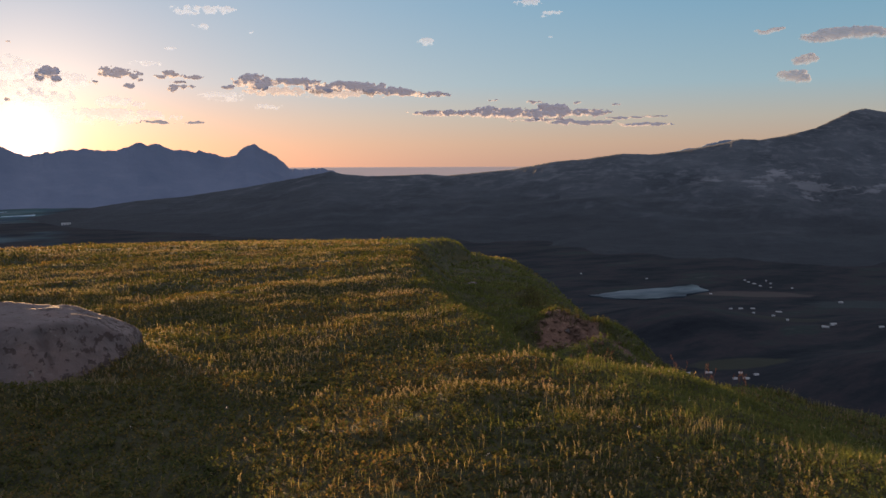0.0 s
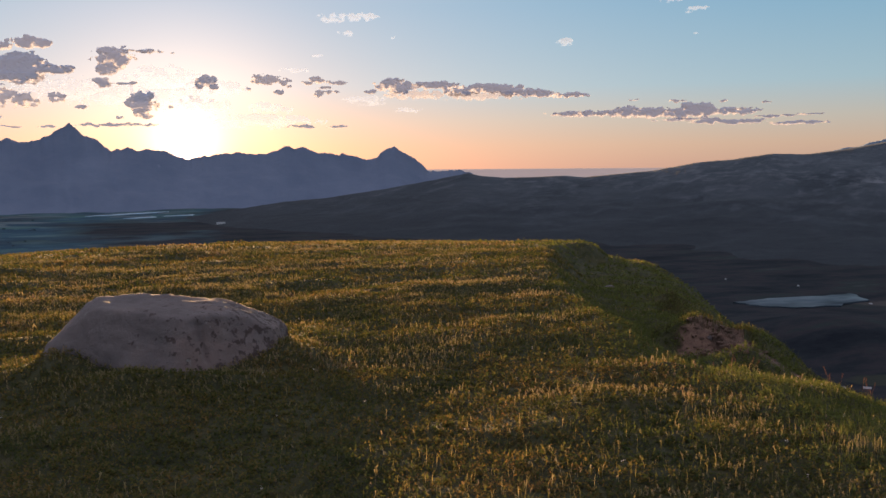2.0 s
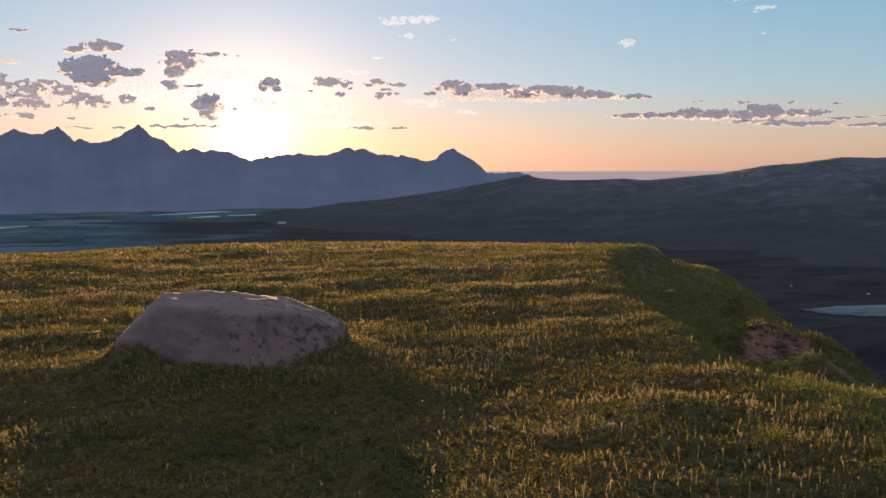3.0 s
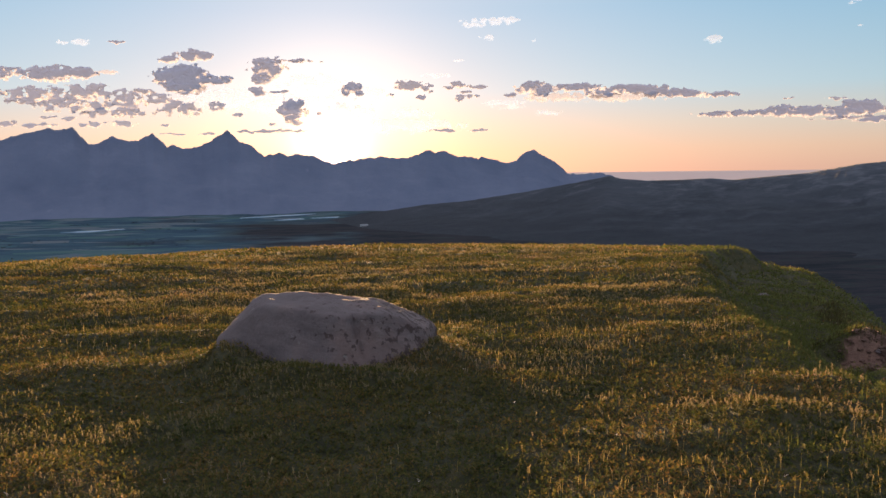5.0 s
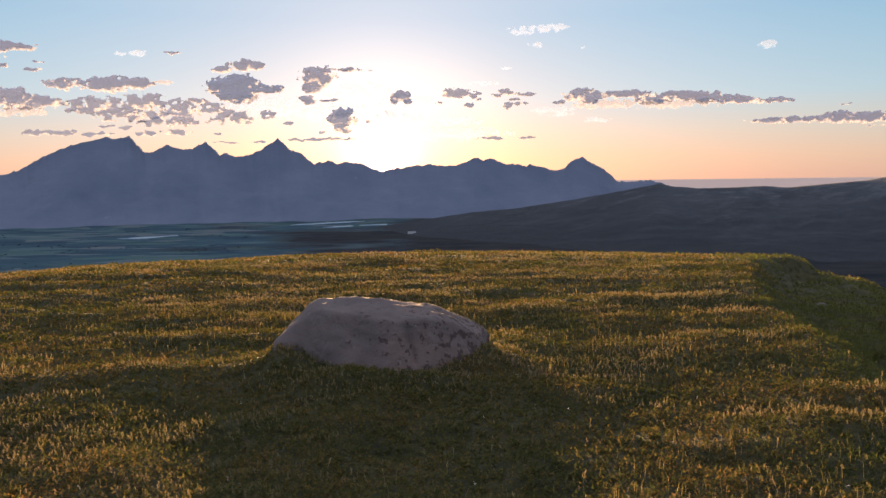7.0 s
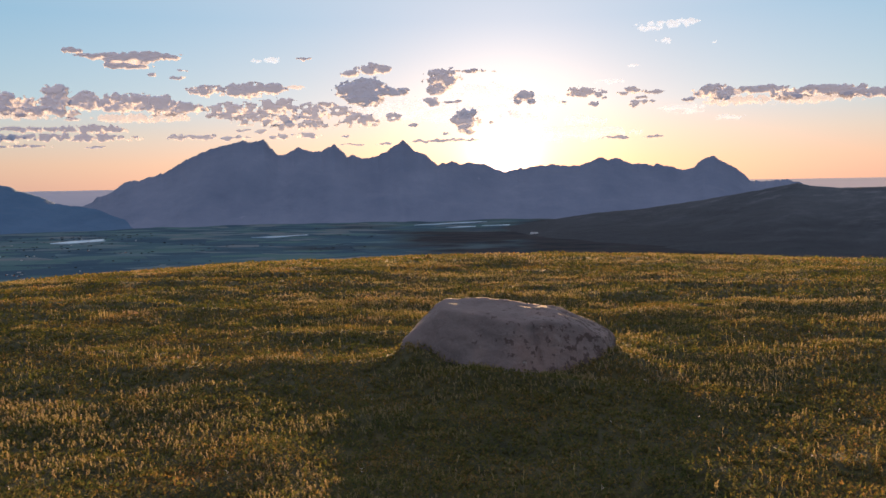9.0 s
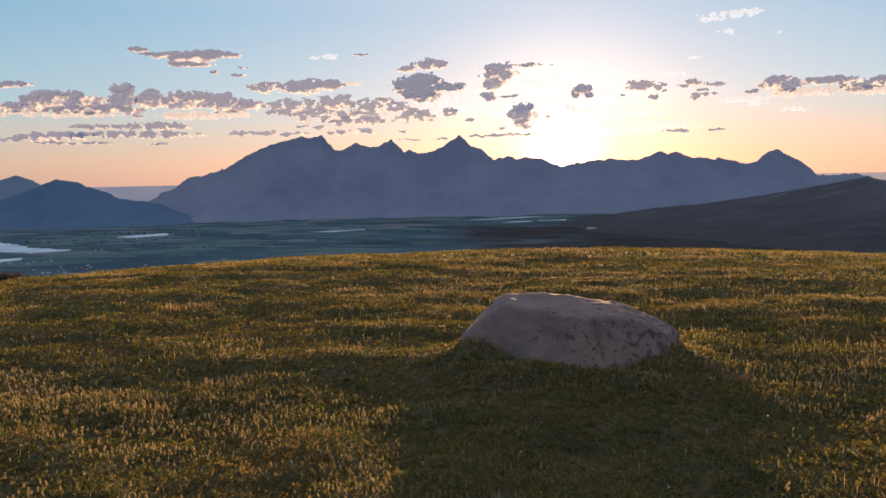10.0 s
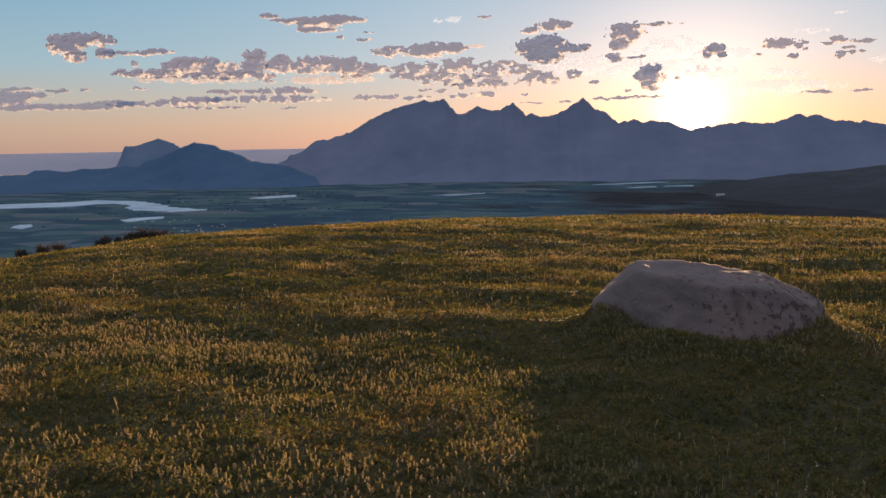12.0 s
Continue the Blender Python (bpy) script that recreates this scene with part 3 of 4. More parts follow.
def boulder():
    bm = bmesh.new()
    bmesh.ops.create_icosphere(bm, subdivisions=6, radius=1.0)
    cuts = [((0.03, -0.07, 1.0), 0.515), ((-0.70, -0.05, 0.714), 0.81), ((0.150, -0.06, 0.986), 0.54), ((0.51, -0.05, 0.86), 0.675),
            ((-0.52, -0.80, 0.42), 0.50), ((0.42, -0.84, 0.36), 0.53), ((0.1, -0.75, 0.66), 0.60), ((1.0, -0.25, 0.25), 0.87), ((0.1, 1.0, 0.3), 0.55), ((-1.0, -0.1, 0.1), 0.97)]
    for v in bm.verts:
        p = Vector((v.co.x * 1.30, v.co.y * 0.95, v.co.z * 0.95))
        for n, d in cuts:
            n = Vector(n).normalized()
            over = p.dot(n) - d
            if over > -0.06:
                p -= n * (over if over > 0.06 else (over + 0.06) ** 2 / 0.24)
        q = p * 1.7
        p += p.normalized() * (0.034 * noise.fractal(q, 1.0, 2.0, 4) + 0.011 * noise.ridged_multi_fractal(q * 2.6, 1.0, 2.1, 4, 1.0, 2.0) - 0.01 + 0.008 * noise.fractal(q * 8, 1.0, 2.0, 3))
        # a crack down the front
        if p.y < 0:
            p.y += 0.035 * math.exp(-((p.x - 0.17 - 0.22 * (0.45 - p.z) + 0.03 * noise.noise((0, 0, p.z * 9))) / 0.022) ** 2) * smooth((p.z - 0.02) / 0.15) * smooth((0.50 - p.z) / 0.1)
        v.co = p
    for f in bm.faces:
        f.smooth = True
    me = bpy.data.meshes.new("boulder")
    bm.to_mesh(me)
    bm.free()
    me.materials.append(ROCK)
    ob = new("boulder", me)
    ob.matrix_world = pose(-0.01, 6.95, float(height(0.02, 6.95)) - 0.055, 0, 0, 0)
    return tagged(ob, "large grey granite boulder with dark lichen spots, sunk in heath", "boulder")


boulder()

# ---------------------------------------------------------------- heath, grass
rng = np.random.default_rng(7)
LEAF = leaf("heath_leaf", ((0.10, (0.032, 0.046, 0.010)), (0.38, (0.066, 0.078, 0.016)), (0.62, (0.135, 0.114, 0.026)), (0.92, (0.240, 0.132, 0.039))), 0.50)
TURF = leaf("green_turf", ((0.10, (0.064, 0.080, 0.017)), (0.45, (0.104, 0.120, 0.026)), (0.75, (0.146, 0.152, 0.037)), (0.95, (0.21, 0.175, 0.053))), 0.45)
TIP = leaf("heath_tip", ((0.10, (0.125, 0.118, 0.042)), (0.35, (0.215, 0.180, 0.082)), (0.65, (0.285, 0.222, 0.125)), (0.95, (0.34, 0.195, 0.145))), 0.42)
BLADE = leaf("grass_blade", ((0.10, (0.07, 0.085, 0.020)), (0.40, (0.16, 0.145, 0.035)), (0.65, (0.33, 0.25, 0.085)), (0.9, (0.46, 0.36, 0.18))), 0.45)


def scatter(r0, r1, density, az0=-52.0, az1=66.0):
    """Even scatter over a sector of the hilltop, thinned on bare earth and under the boulder."""
    area = (r1 * r1 - r0 * r0) * radians(az1 - az0) / 2
    n = int(area * density)
    r = np.sqrt(rng.uniform(r0 * r0, r1 * r1, n))
    a = np.radians(rng.uniform(az0, az1, n))
    x, y = r * np.sin(a), r * np.cos(a)
    e = 0.12
    hz = height(x, y)
    slope = np.hypot((height(x + e, y) - hz) / e, (height(x, y + e) - hz) / e)
    bald = fbm(x * 0.8, y * 0.8, 3, 91)
    keep = (slope < 0.95 + 0.6 * (x > 5.0) + 0.5 * rng.uniform(-0.5, 0.5, n)) & (bald > -0.9)
    along, across = gully(x, y)
    keep &= np.hypot((across - 0.10) / 0.34, (along - 8.62) / 0.78) + 0.9 * fbm(x * 3, y * 3, 2, 95) > 1
    keep &= ~bare_rim(x, y)
    keep &= np.abs(x - 0.02) / 0.80 + np.abs(y - 7.0) / 0.75 > 1
    return x[keep], y[keep], hz[keep]


def greening(x, y):
    """How far the heath has given way to green grass, towards the eastern edge."""
    return np.clip(1.0 * smooth((x - np.interp(y, [2, 3.5, 5, 6.5, 9, 13], [2.7, 3.0, 3.1, 3.2, 4.1, 6.3])) / 1.2) + 0.9 * fbm(x * 0.9, y * 0.9, 3, 44) * (x > 2), 0, 0.97) * (np.abs(np.arctan2(x, y)) < 1.2)


def leaves_mesh(name, label, parts, mats):
    co = np.concatenate(parts).reshape(-1, 3)
    me = quick_mesh(name, co, np.arange(len(co)).reshape(-1, 3), False)
    for m in mats:
        me.materials.append(m)
    return tagged(new(name, me), label, "heath", kind="stuff")


def leaf_blades(root, turn, up, ln, wd):
    """Pointed leaves, broad at the foot."""
    d = np.stack([np.cos(turn) * np.cos(up), np.sin(turn) * np.cos(up), np.sin(up)], -1)
    s = np.stack([-np.sin(turn), np.cos(turn), 0 * turn], -1)
    foot = root + d * (ln * 0.15)[:, None]
    return np.stack([foot + s * wd[:, None], root + d * (ln * 1.05)[:, None], foot - s * wd[:, None]], 1)


def mat_layer(x, y, z, leaves, size, tall):
    """The low dense mat: small spreading leaves."""
    n = len(x)
    lush = np.clip(0.9 + 1.2 * fbm(x * 1.6, y * 1.6, 3, 33) + rng.uniform(-0.3, 0.3, n), 0.5, 1.8)
    parts = []
    for k in range(leaves):
        h = tall * lush * (k + rng.uniform(0.2, 1.0, n)) / leaves
        turn = rng.uniform(0, 2 * np.pi, n)
        ln = size * rng.uniform(0.7, 1.35, n)
        off = rng.uniform(0, 0.35, n) * size
        root = np.stack([x + np.cos(turn) * off, y + np.sin(turn) * off, z - 0.008 + h], -1)
        parts.append(leaf_blades(root, turn, rng.uniform(0.05, 0.95, n), ln, ln * rng.uniform(0.26, 0.42, n)))
    green = rng.uniform(0, 1, n) < greening(x, y)
    leaves_mesh("heath", "low olive-brown heath mat of small leaves", [p[~green] for p in parts], [LEAF])
    if green.any():
        leaves_mesh("turf", "low green turf on the slope at the edge", [p[green] for p in parts], [TURF])


def plume_layer(x, y, z, leaves, size, tall, wide):
    """Upright pale plumes that stand in clumps above the mat."""
    n0 = len(x)
    keep = rng.uniform(0, 1, n0) < np.clip(0.16 + 3.4 * fbm(x * 0.5, y * 1.2, 3, 35) + 3.2 * fbm(x * 2.2, y * 3.6, 3, 36), 0.03, 1.0) * (1 - 0.9 * greening(x, y))
    x, y, z = x[keep], y[keep], z[keep]
    n = len(x)
    t = tall * rng.uniform(0.65, 1.35, n)
    lx, ly = rng.normal(0, 0.18, n), rng.normal(0, 0.18, n)
    parts = []
    for k in range(leaves):
        f = 0.42 + 0.58 * (k + 0.5) / leaves
        h = t * f
        turn = k * 2.4 + rng.uniform(0, 1.5, n)
        fat = wide * (1.25 - 0.9 * f ** 3)
        root = np.stack([x + lx * h + np.cos(turn) * fat * 0.5, y + ly * h + np.sin(turn) * fat * 0.5, z + h], -1)
        ln = size * rng.uniform(0.75, 1.25, n)
        parts.append(leaf_blades(root, turn, rng.uniform(0.95, 1.45, n), ln, ln * rng.uniform(0.26, 0.40, n)))
    leaves_mesh("heath", "pale golden heath plumes that catch the low sun", parts, [TIP])


def blades(name, label, x, y, z, tall, wide, material, clump=0.0):
    """Bent grass blades of two segments."""
    n = len(x)
    t = tall * rng.uniform(0.5, 1.5, n)
    turn = rng.uniform(0, 2 * np.pi, n)
    bend = t * rng.uniform(0.1, 0.55, n)
    sx, sy = -np.sin(turn) * wide, np.cos(turn) * wide
    dx, dy = np.cos(turn) * bend, np.sin(turn) * bend
    a = np.stack([x - sx, y - sy, z - 0.02], -1)
    b = np.stack([x + sx, y + sy, z - 0.02], -1)
    c = np.stack([x + dx * 0.35 + sx * 0.8, y + dy * 0.35 + sy * 0.8, z + t * 0.62], -1)
    d = np.stack([x + dx * 0.35 - sx * 0.8, y + dy * 0.35 - sy * 0.8, z + t * 0.62], -1)
    e = np.stack([x + dx, y + dy, z + t], -1)
    f = e + np.stack([sx * 0.3, sy * 0.3, 0 * sx], -1)
    co = np.stack([a, b, c, d, f, e], 1).reshape(-1, 3)
    i = np.arange(n)[:, None] * 6
    faces = np.concatenate([i + np.array([0, 1, 2, 3]), i + np.array([3, 2, 4, 5])], 0)
    me = quick_mesh(name, co, faces, False)
    me.materials.append(material)
    return tagged(new(name, me), label, "grass", kind="stuff")


for r0, r1, dens, leaves, size, tall in ((2.8, 6.5, 1150, 6, 0.0195, 0.042), (6.5, 11, 900, 5, 0.022, 0.040), (11, 16, 380, 4, 0.032, 0.042), (16, 22.5, 160, 3, 0.048, 0.046)):
    mat_layer(*scatter(r0, r1, dens), leaves, size, tall)
for r0, r1, dens, leaves, size, tall, wide in ((2.8, 6.5, 440, 13, 0.0094, 0.045, 0.0075), (6.5, 11, 560, 8, 0.0105, 0.043, 0.0065), (11, 16, 330, 5, 0.015, 0.038, 0.008), (16, 22.5, 190, 4, 0.021, 0.038, 0.011)):
    plume_layer(*scatter(r0, r1, dens), leaves, size, tall, wide)
for r0, r1, dens, tall, wide in ((2.8, 6.5, 230, 0.065, 0.0013), (6.5, 11, 170, 0.07, 0.0018), (11, 16, 100, 0.060, 0.0028), (16, 22.5, 50, 0.06, 0.0040)):
    x, y, z = scatter(r0, r1, dens)
    keep = rng.uniform(0, 1, len(x)) < 0.30 + 1.9 * fbm(x * 0.6, y * 0.6, 3, 77) - 0.25 * greening(x, y)
    blades("grass", "short sunlit meadow grass among the heath", x[keep], y[keep], z[keep], tall, wide, BLADE)
# sparser heath behind and under the camera, out of its view
for az0, az1, r0, r1, dens in ((66, 308, 0.3, 6, 330), (66, 308, 6, 14, 100), (-52, 66, 0.3, 2.8, 700)):
    x, y, z = scatter(r0, r1, dens, az0, az1)
    mat_layer(x, y, z, 5, 0.028, 0.04)
    x, y, z = scatter(r0, r1, dens * 0.6, az0, az1)
    plume_layer(x, y, z, 6, 0.016, 0.052, 0.008)

# ---------------------------------------------------------------- clouds
# vapour, and how ragged, how finely broken and how heaped each kind of cloud is
HEAVY = (cloud_stuff("cloud_heavy", 1.0, 0.22, 0.26, 0.72, 0.88), 1.30, 0.38, 0.5)
HEAP = (cloud_stuff("cloud_heaped", 1.0, 0.20, 0.26, 0.80, 0.86), 1.05, 0.46, 1.1)
LENS = (cloud_stuff("cloud_lens", 1.0, 0.20, 0.24, 0.58, 0.93), 1.00, 0.36, 0.6)
SOFT_HEAP = (cloud_stuff("cloud_soft_heap", 1.0, 0.25, 0.22, 0.72, 0.88), 0.90, 0.42, 0.8)
BROKEN = (cloud_stuff("cloud_broken", 1.0, 0.24, 0.28, 0.74, 0.84), 2.30, 0.34, 0.9)
THIN = (cloud_stuff("cloud_thin", 0.80, 0.50, 0.35, 0.95, 0.45), 2.00, 0.26, 0.5)
VEIL = (cloud_stuff("cloud_layer", 0.85, 0.40, 0.20, 0.70, 0.85), 0.85, 0.42, 0.2)
SOFT = (cloud_stuff("cloud_soft", 0.80, 0.80, 0.30, 0.95, 0.80), 0.70, 0.70, 0.1)
WISP = (cloud_stuff("cloud_wisp", 0.55, 1.00, 0.60, 1.20, 0.40, bright=(0.27, 0.37, 0.62)), 2.00, 0.34, 0.3)
CLOUD_R = 4700.0
cloud_count = [0]


def pieces(cell):
    """Numbers the separate pieces of a mask from 1; the smallest shreds share 0."""
    mark = np.where(cell, np.arange(1, cell.size + 1).reshape(cell.shape), 0)
    while True:
        grown = np.pad(mark, 1)
        grown = np.maximum.reduce([grown[1:-1, 1:-1], grown[:-2, 1:-1], grown[2:, 1:-1], grown[1:-1, :-2], grown[1:-1, 2:]]) * cell
        if (grown == mark).all():
            break
        mark = grown
    names, back, count = np.unique(mark, return_inverse=True, return_counts=True)
    number, large = np.zeros(len(names), int), 0
    for k in np.argsort(-count):
        if names[k] and count[k] >= 60 and large < 12:
            large += 1
            number[k] = large
    return number[back.reshape(cell.shape)]


def cloud(label, kind, lobes):
    """A far cloud: a bulging shell, as thick as its lobes and the billows on them. lobes: bearing, elevation and half sizes, in degrees."""
    material, ragged, grain, heaped = kind
    cloud_count[0] += 1
    seed = 200 + 7 * cloud_count[0]
    step = 0.026 if np.max([w for _, _, w, _ in lobes]) < 2.0 else 0.033
    L = np.array(lobes)
    az0, el0 = L[:, 0].mean(), L[:, 1].mean()
    u = np.arange((L[:, 0] - 1.35 * L[:, 2]).min() - 0.1, (L[:, 0] + 1.35 * L[:, 2]).max() + 0.1, step)
    v = np.arange((L[:, 1] - 1.45 * L[:, 3]).min() - 0.1, (L[:, 1] + 1.45 * L[:, 3]).max() + 0.1, step)
    U, V = np.meshgrid(u, v)
    wx = U + 0.5 * grain * fbm(U / grain, V / grain, 3, seed + 3, 0.55)
    wy = V + 0.35 * grain * fbm(U / grain + 9, V / grain, 3, seed + 4, 0.55)
    sunward = np.sign(SUN_AZ - az0)
    body, side = np.full(U.shape, -9.0), np.zeros(U.shape)
    for ca, ce, wa, we in lobes:
        up, over = (wy - ce) / we, (wx - ca) / wa
        one = 1 - np.abs(over) ** 2.4 - np.where(up < 0, 1.2, 1.0) * np.abs(up) ** 2
        side = np.where(one > body, 0.9 * up - 0.35 * sunward * over, side)
        body = np.maximum(body, one) + 0.5 * np.exp(-2 * np.abs(body - one)) * (np.minimum(body, one) > -0.8)
    body = np.minimum(body, 1.2)
    fine = fbm(U / grain, V * 1.35 / grain, 5, seed, 0.58)
    puff = np.abs(2 * fbm(U * 0.8 / grain, V * 1.1 / grain, 2, seed + 1, 0.5))
    field = body + ragged * fine + 0.9 * heaped * (puff - 0.30) + 0.14
    field = np.minimum(field, 2.5 * (body + 0.6))
    # lit undersides and dark tops are put into the shell's shape
    # dense with a hard edge above and away from the sun, thinning out below and towards it
    soft = 0.22 + 0.70 * smooth((0.35 - side - 0.8 * fine) / 1.1)
    thick = np.clip(field, 0, 1.2) ** soft * np.clip(0.80 + 0.4 * np.clip(side, -1.2, 1.0) + 0.25 * fine, 0.15, 1.1)
    inside = field > 0
    cell = inside[:-1, :-1] & inside[1:, :-1] & inside[:-1, 1:] & inside[1:, 1:]
    i, j = np.nonzero(cell)
    if not len(i):
        return None
    root = tagged(new("cloud"), label, "cloud", "evening clouds")
    root.matrix_world = pose(*(bearing(az0, el0) * (CLOUD_R + 3.0 * cloud_count[0])), 0, 0, -az0)
    cols = U.shape[1]
    quads = np.stack([i * cols + j, i * cols + j + 1, (i + 1) * cols + j + 1, (i + 1) * cols + j], -1)
    deep = CLOUD_R * radians(L[:, 3].max()) * 0.28
    co = np.stack([CLOUD_R * np.radians(U - az0), -thick, CLOUD_R * np.radians(V - el0)], -1).reshape(-1, 3)
    which = pieces(cell)[i, j]
    for k in range(which.max() + 1):
        own = quads[which == k]
        if len(own):
            used, faces = np.unique(own, return_inverse=True)
            me = quick_mesh("puff" if k else "shred", co[used], faces.reshape(-1, 4))
            me.materials.append(material)
            ob = new("puff" if k else "shred", me)
            ob.parent, ob.scale = root, (1.0, deep, 1.0)
            if not k:
                tagged(ob, kind="stuff")
    return root


cloud("blue-grey heaped cloud with a peach-lit flank", SOFT_HEAP, [(-39.97, 6.49, 1.09, 0.71), (-38.61, 6.9, 1.65, 0.41), (-37.67, 6.08, 0.51, 0.34), (-39.48, 5.84, 0.68, 0.42)])
cloud("dark thin bar of grey cloud", HEAVY, [(-35.92, 6.12, 1.4, 0.17), (-34.4, 6.29, 0.86, 0.18)])
cloud("long heaped purple-grey cloud bank with peach-lit heads", HEAP, [(-35.24, 4.87, 1.99, 0.31), (-32.72, 5.39, 1.36, 0.63), (-30.76, 5.31, 1.19, 0.54), (-28.24, 5.56, 0.93, 0.85), (-30.19, 4.81, 3.0, 0.32)])
cloud("heaped purple-grey cloud bank with peach-lit heads", HEAP, [(-26.72, 5.49, 0.92, 0.61), (-24.87, 5.39, 1.14, 0.61), (-23.51, 5.57, 0.88, 0.49), (-22.16, 5.27, 1.26, 0.66), (-20.26, 5.2, 1.1, 0.41)])
cloud("broken peach fringe of cloud under the heaped bank", THIN, [(-32.19, 4.46, 3.33, 0.22), (-34.12, 4.53, 1.34, 0.16)])
cloud("broken peach fringe of cloud under the heaped bank", THIN, [(-23.86, 4.46, 2.09, 0.31), (-21.34, 4.59, 1.27, 0.29)])
cloud("flat broken grey cloud bar lit peach below", BROKEN, [(-29.85, 3.7, 1.51, 0.18), (-26.18, 3.73, 2.17, 0.29), (-27.44, 3.18, 3.69, 0.25)])
cloud("low broken cloud bar lit peach below", BROKEN, [(-32.07, 3.1, 2.27, 0.28), (-34.98, 2.9, 2.38, 0.22), (-31.1, 2.65, 2.39, 0.1)])
cloud("grey layered cloud bars low over the sea", VEIL, [(-42.83, 3.81, 1.27, 0.17), (-42.95, 3.4, 1.86, 0.24), (-42.24, 2.65, 2.91, 0.21), (-40.51, 3.74, 0.79, 0.1), (-44.23, 2.96, 1.32, 0.41), (-39.1, 2.72, 2.5, 0.22), (-37.3, 2.95, 1.5, 0.22), (-43.4, 3.1, 1.5, 0.3)])
cloud("peach-lit cloud with grey upper edge", SOFT_HEAP, [(-27.19, 8.68, 0.61, 0.18), (-25.57, 8.38, 1.27, 0.2), (-23.93, 8.23, 1.66, 0.4), (-22.36, 8.5, 1.63, 0.26), (-23.95, 7.79, 1.49, 0.2)])
cloud("small dark shred of cloud", HEAVY, [(-22.47, 7.35, 0.29, 0.12)])
cloud("small dark shred of cloud", HEAVY, [(-20.92, 7.14, 0.5, 0.12)])
cloud("small dark shred of cloud", HEAVY, [(-20.57, 7.59, 0.36, 0.08)])
cloud("small dark shred of cloud", HEAVY, [(-36.01, 5.48, 0.28, 0.19)])
cloud("small peach cloud puff", BROKEN, [(-35.96, 3.88, 0.6, 0.16)])
cloud("small peach cloud puff", BROKEN, [(-39.09, 3.8, 0.36, 0.08)])
cloud("small dark shred of cloud", HEAVY, [(-27.38, 4.35, 0.49, 0.14)])
cloud("small dark shred of cloud", HEAVY, [(-26.22, 2.59, 0.75, 0.08)])
cloud("flat-topped purple-grey cloud with a peach-lit end", HEAVY, [(-19.33, 6.33, 1.17, 0.41), (-16.52, 6.35, 1.65, 0.54), (-14.7, 6.51, 0.89, 0.35)])
cloud("thin peach wisp of cloud", THIN, [(-13.11, 6.6, 0.75, 0.14)])
cloud("broken purple-grey cloud puffs lit peach by the low sun", BROKEN, [(-17.3, 5.08, 1.69, 0.54), (-14.39, 5.25, 1.34, 0.63), (-15.34, 4.49, 2.2, 0.47), (-18.2, 4.68, 0.88, 0.19)])
cloud("broken purple-grey cloud puffs lit peach by the low sun", BROKEN, [(-12.94, 4.0, 2.18, 0.3), (-11.95, 4.91, 1.06, 0.6), (-10.01, 4.94, 0.98, 0.36), (-8.65, 4.35, 1.49, 0.47), (-11.16, 5.42, 0.81, 0.2)])
cloud("flat-based purple-grey cloud with peach-lit edges", LENS, [(-8.38, 6.34, 1.69, 0.84), (-6.47, 6.33, 1.11, 0.32), (-9.66, 6.39, 0.88, 0.4), (-8.4, 5.78, 1.2, 0.5)])
cloud("purple-grey cloud with a bright end", HEAVY, [(-9.52, 7.51, 0.67, 0.26), (-7.93, 7.79, 1.04, 0.38), (-6.97, 7.81, 0.5, 0.28)])
cloud("ragged purple-grey cloud with a thin tail", HEAVY, [(-2.97, 7.07, 1.29, 0.69), (-3.4, 6.41, 0.66, 0.57), (-0.87, 7.62, 1.43, 0.12)])
cloud("small ragged purple cloud", HEAVY, [(-3.74, 5.59, 0.58, 0.35), (-2.28, 5.53, 0.88, 0.12)])
cloud("rounded purple cloud puff beside the sun", HEAVY, [(-1.37, 4.35, 0.95, 0.65), (-1.33, 3.66, 0.59, 0.42)])
cloud("small purple cloud puff over the sun", HEAVY, [(2.69, 5.81, 0.72, 0.35), (2.25, 5.48, 0.3, 0.21), (3.25, 5.47, 0.3, 0.19)])
cloud("thin dark bar of cloud along the crest", HEAVY, [(-4.44, 2.85, 1.24, 0.08), (-2.56, 2.89, 2.3, 0.13)])
cloud("thin dark bar of cloud along the crest", HEAVY, [(-9.41, 2.7, 1.03, 0.06)])
cloud("thin dark bar of cloud along the crest", HEAVY, [(-7.2, 2.76, 0.49, 0.08)])
cloud("small dark lens of cloud over the summits", HEAVY, [(-12.49, 3.37, 0.96, 0.18)])
cloud("small dark lens of cloud over the summits", HEAVY, [(-14.29, 3.25, 0.84, 0.18)])
cloud("small dark lens of cloud over the summits", HEAVY, [(-16.76, 3.22, 0.68, 0.12), (-17.84, 3.17, 0.43, 0.15)])
cloud("small dark lens of cloud over the summits", HEAVY, [(-15.57, 3.65, 0.48, 0.14), (-17.01, 3.74, 0.61, 0.1)])
cloud("low peach-lit cloud puffs", BROKEN, [(-20.68, 3.24, 1.01, 0.19), (-19.14, 3.26, 0.78, 0.17)])
cloud("small dark shred of cloud", HEAVY, [(-9.78, 3.31, 0.32, 0.1)])
cloud("small peach cloud puff", BROKEN, [(-6.43, 4.54, 0.57, 0.29)])
cloud("small purple shred of cloud", HEAVY, [(-5.02, 3.97, 0.41, 0.12)])
cloud("small purple shred of cloud", HEAVY, [(-2.76, 3.33, 0.36, 0.13)])
cloud("small purple shred of cloud", HEAVY, [(0.42, 4.1, 0.19, 0.15)])
cloud("thin bright wisp of cloud", WISP, [(-15.07, 8.35, 0.92, 0.17), (-14.51, 8.53, 0.48, 0.13)])
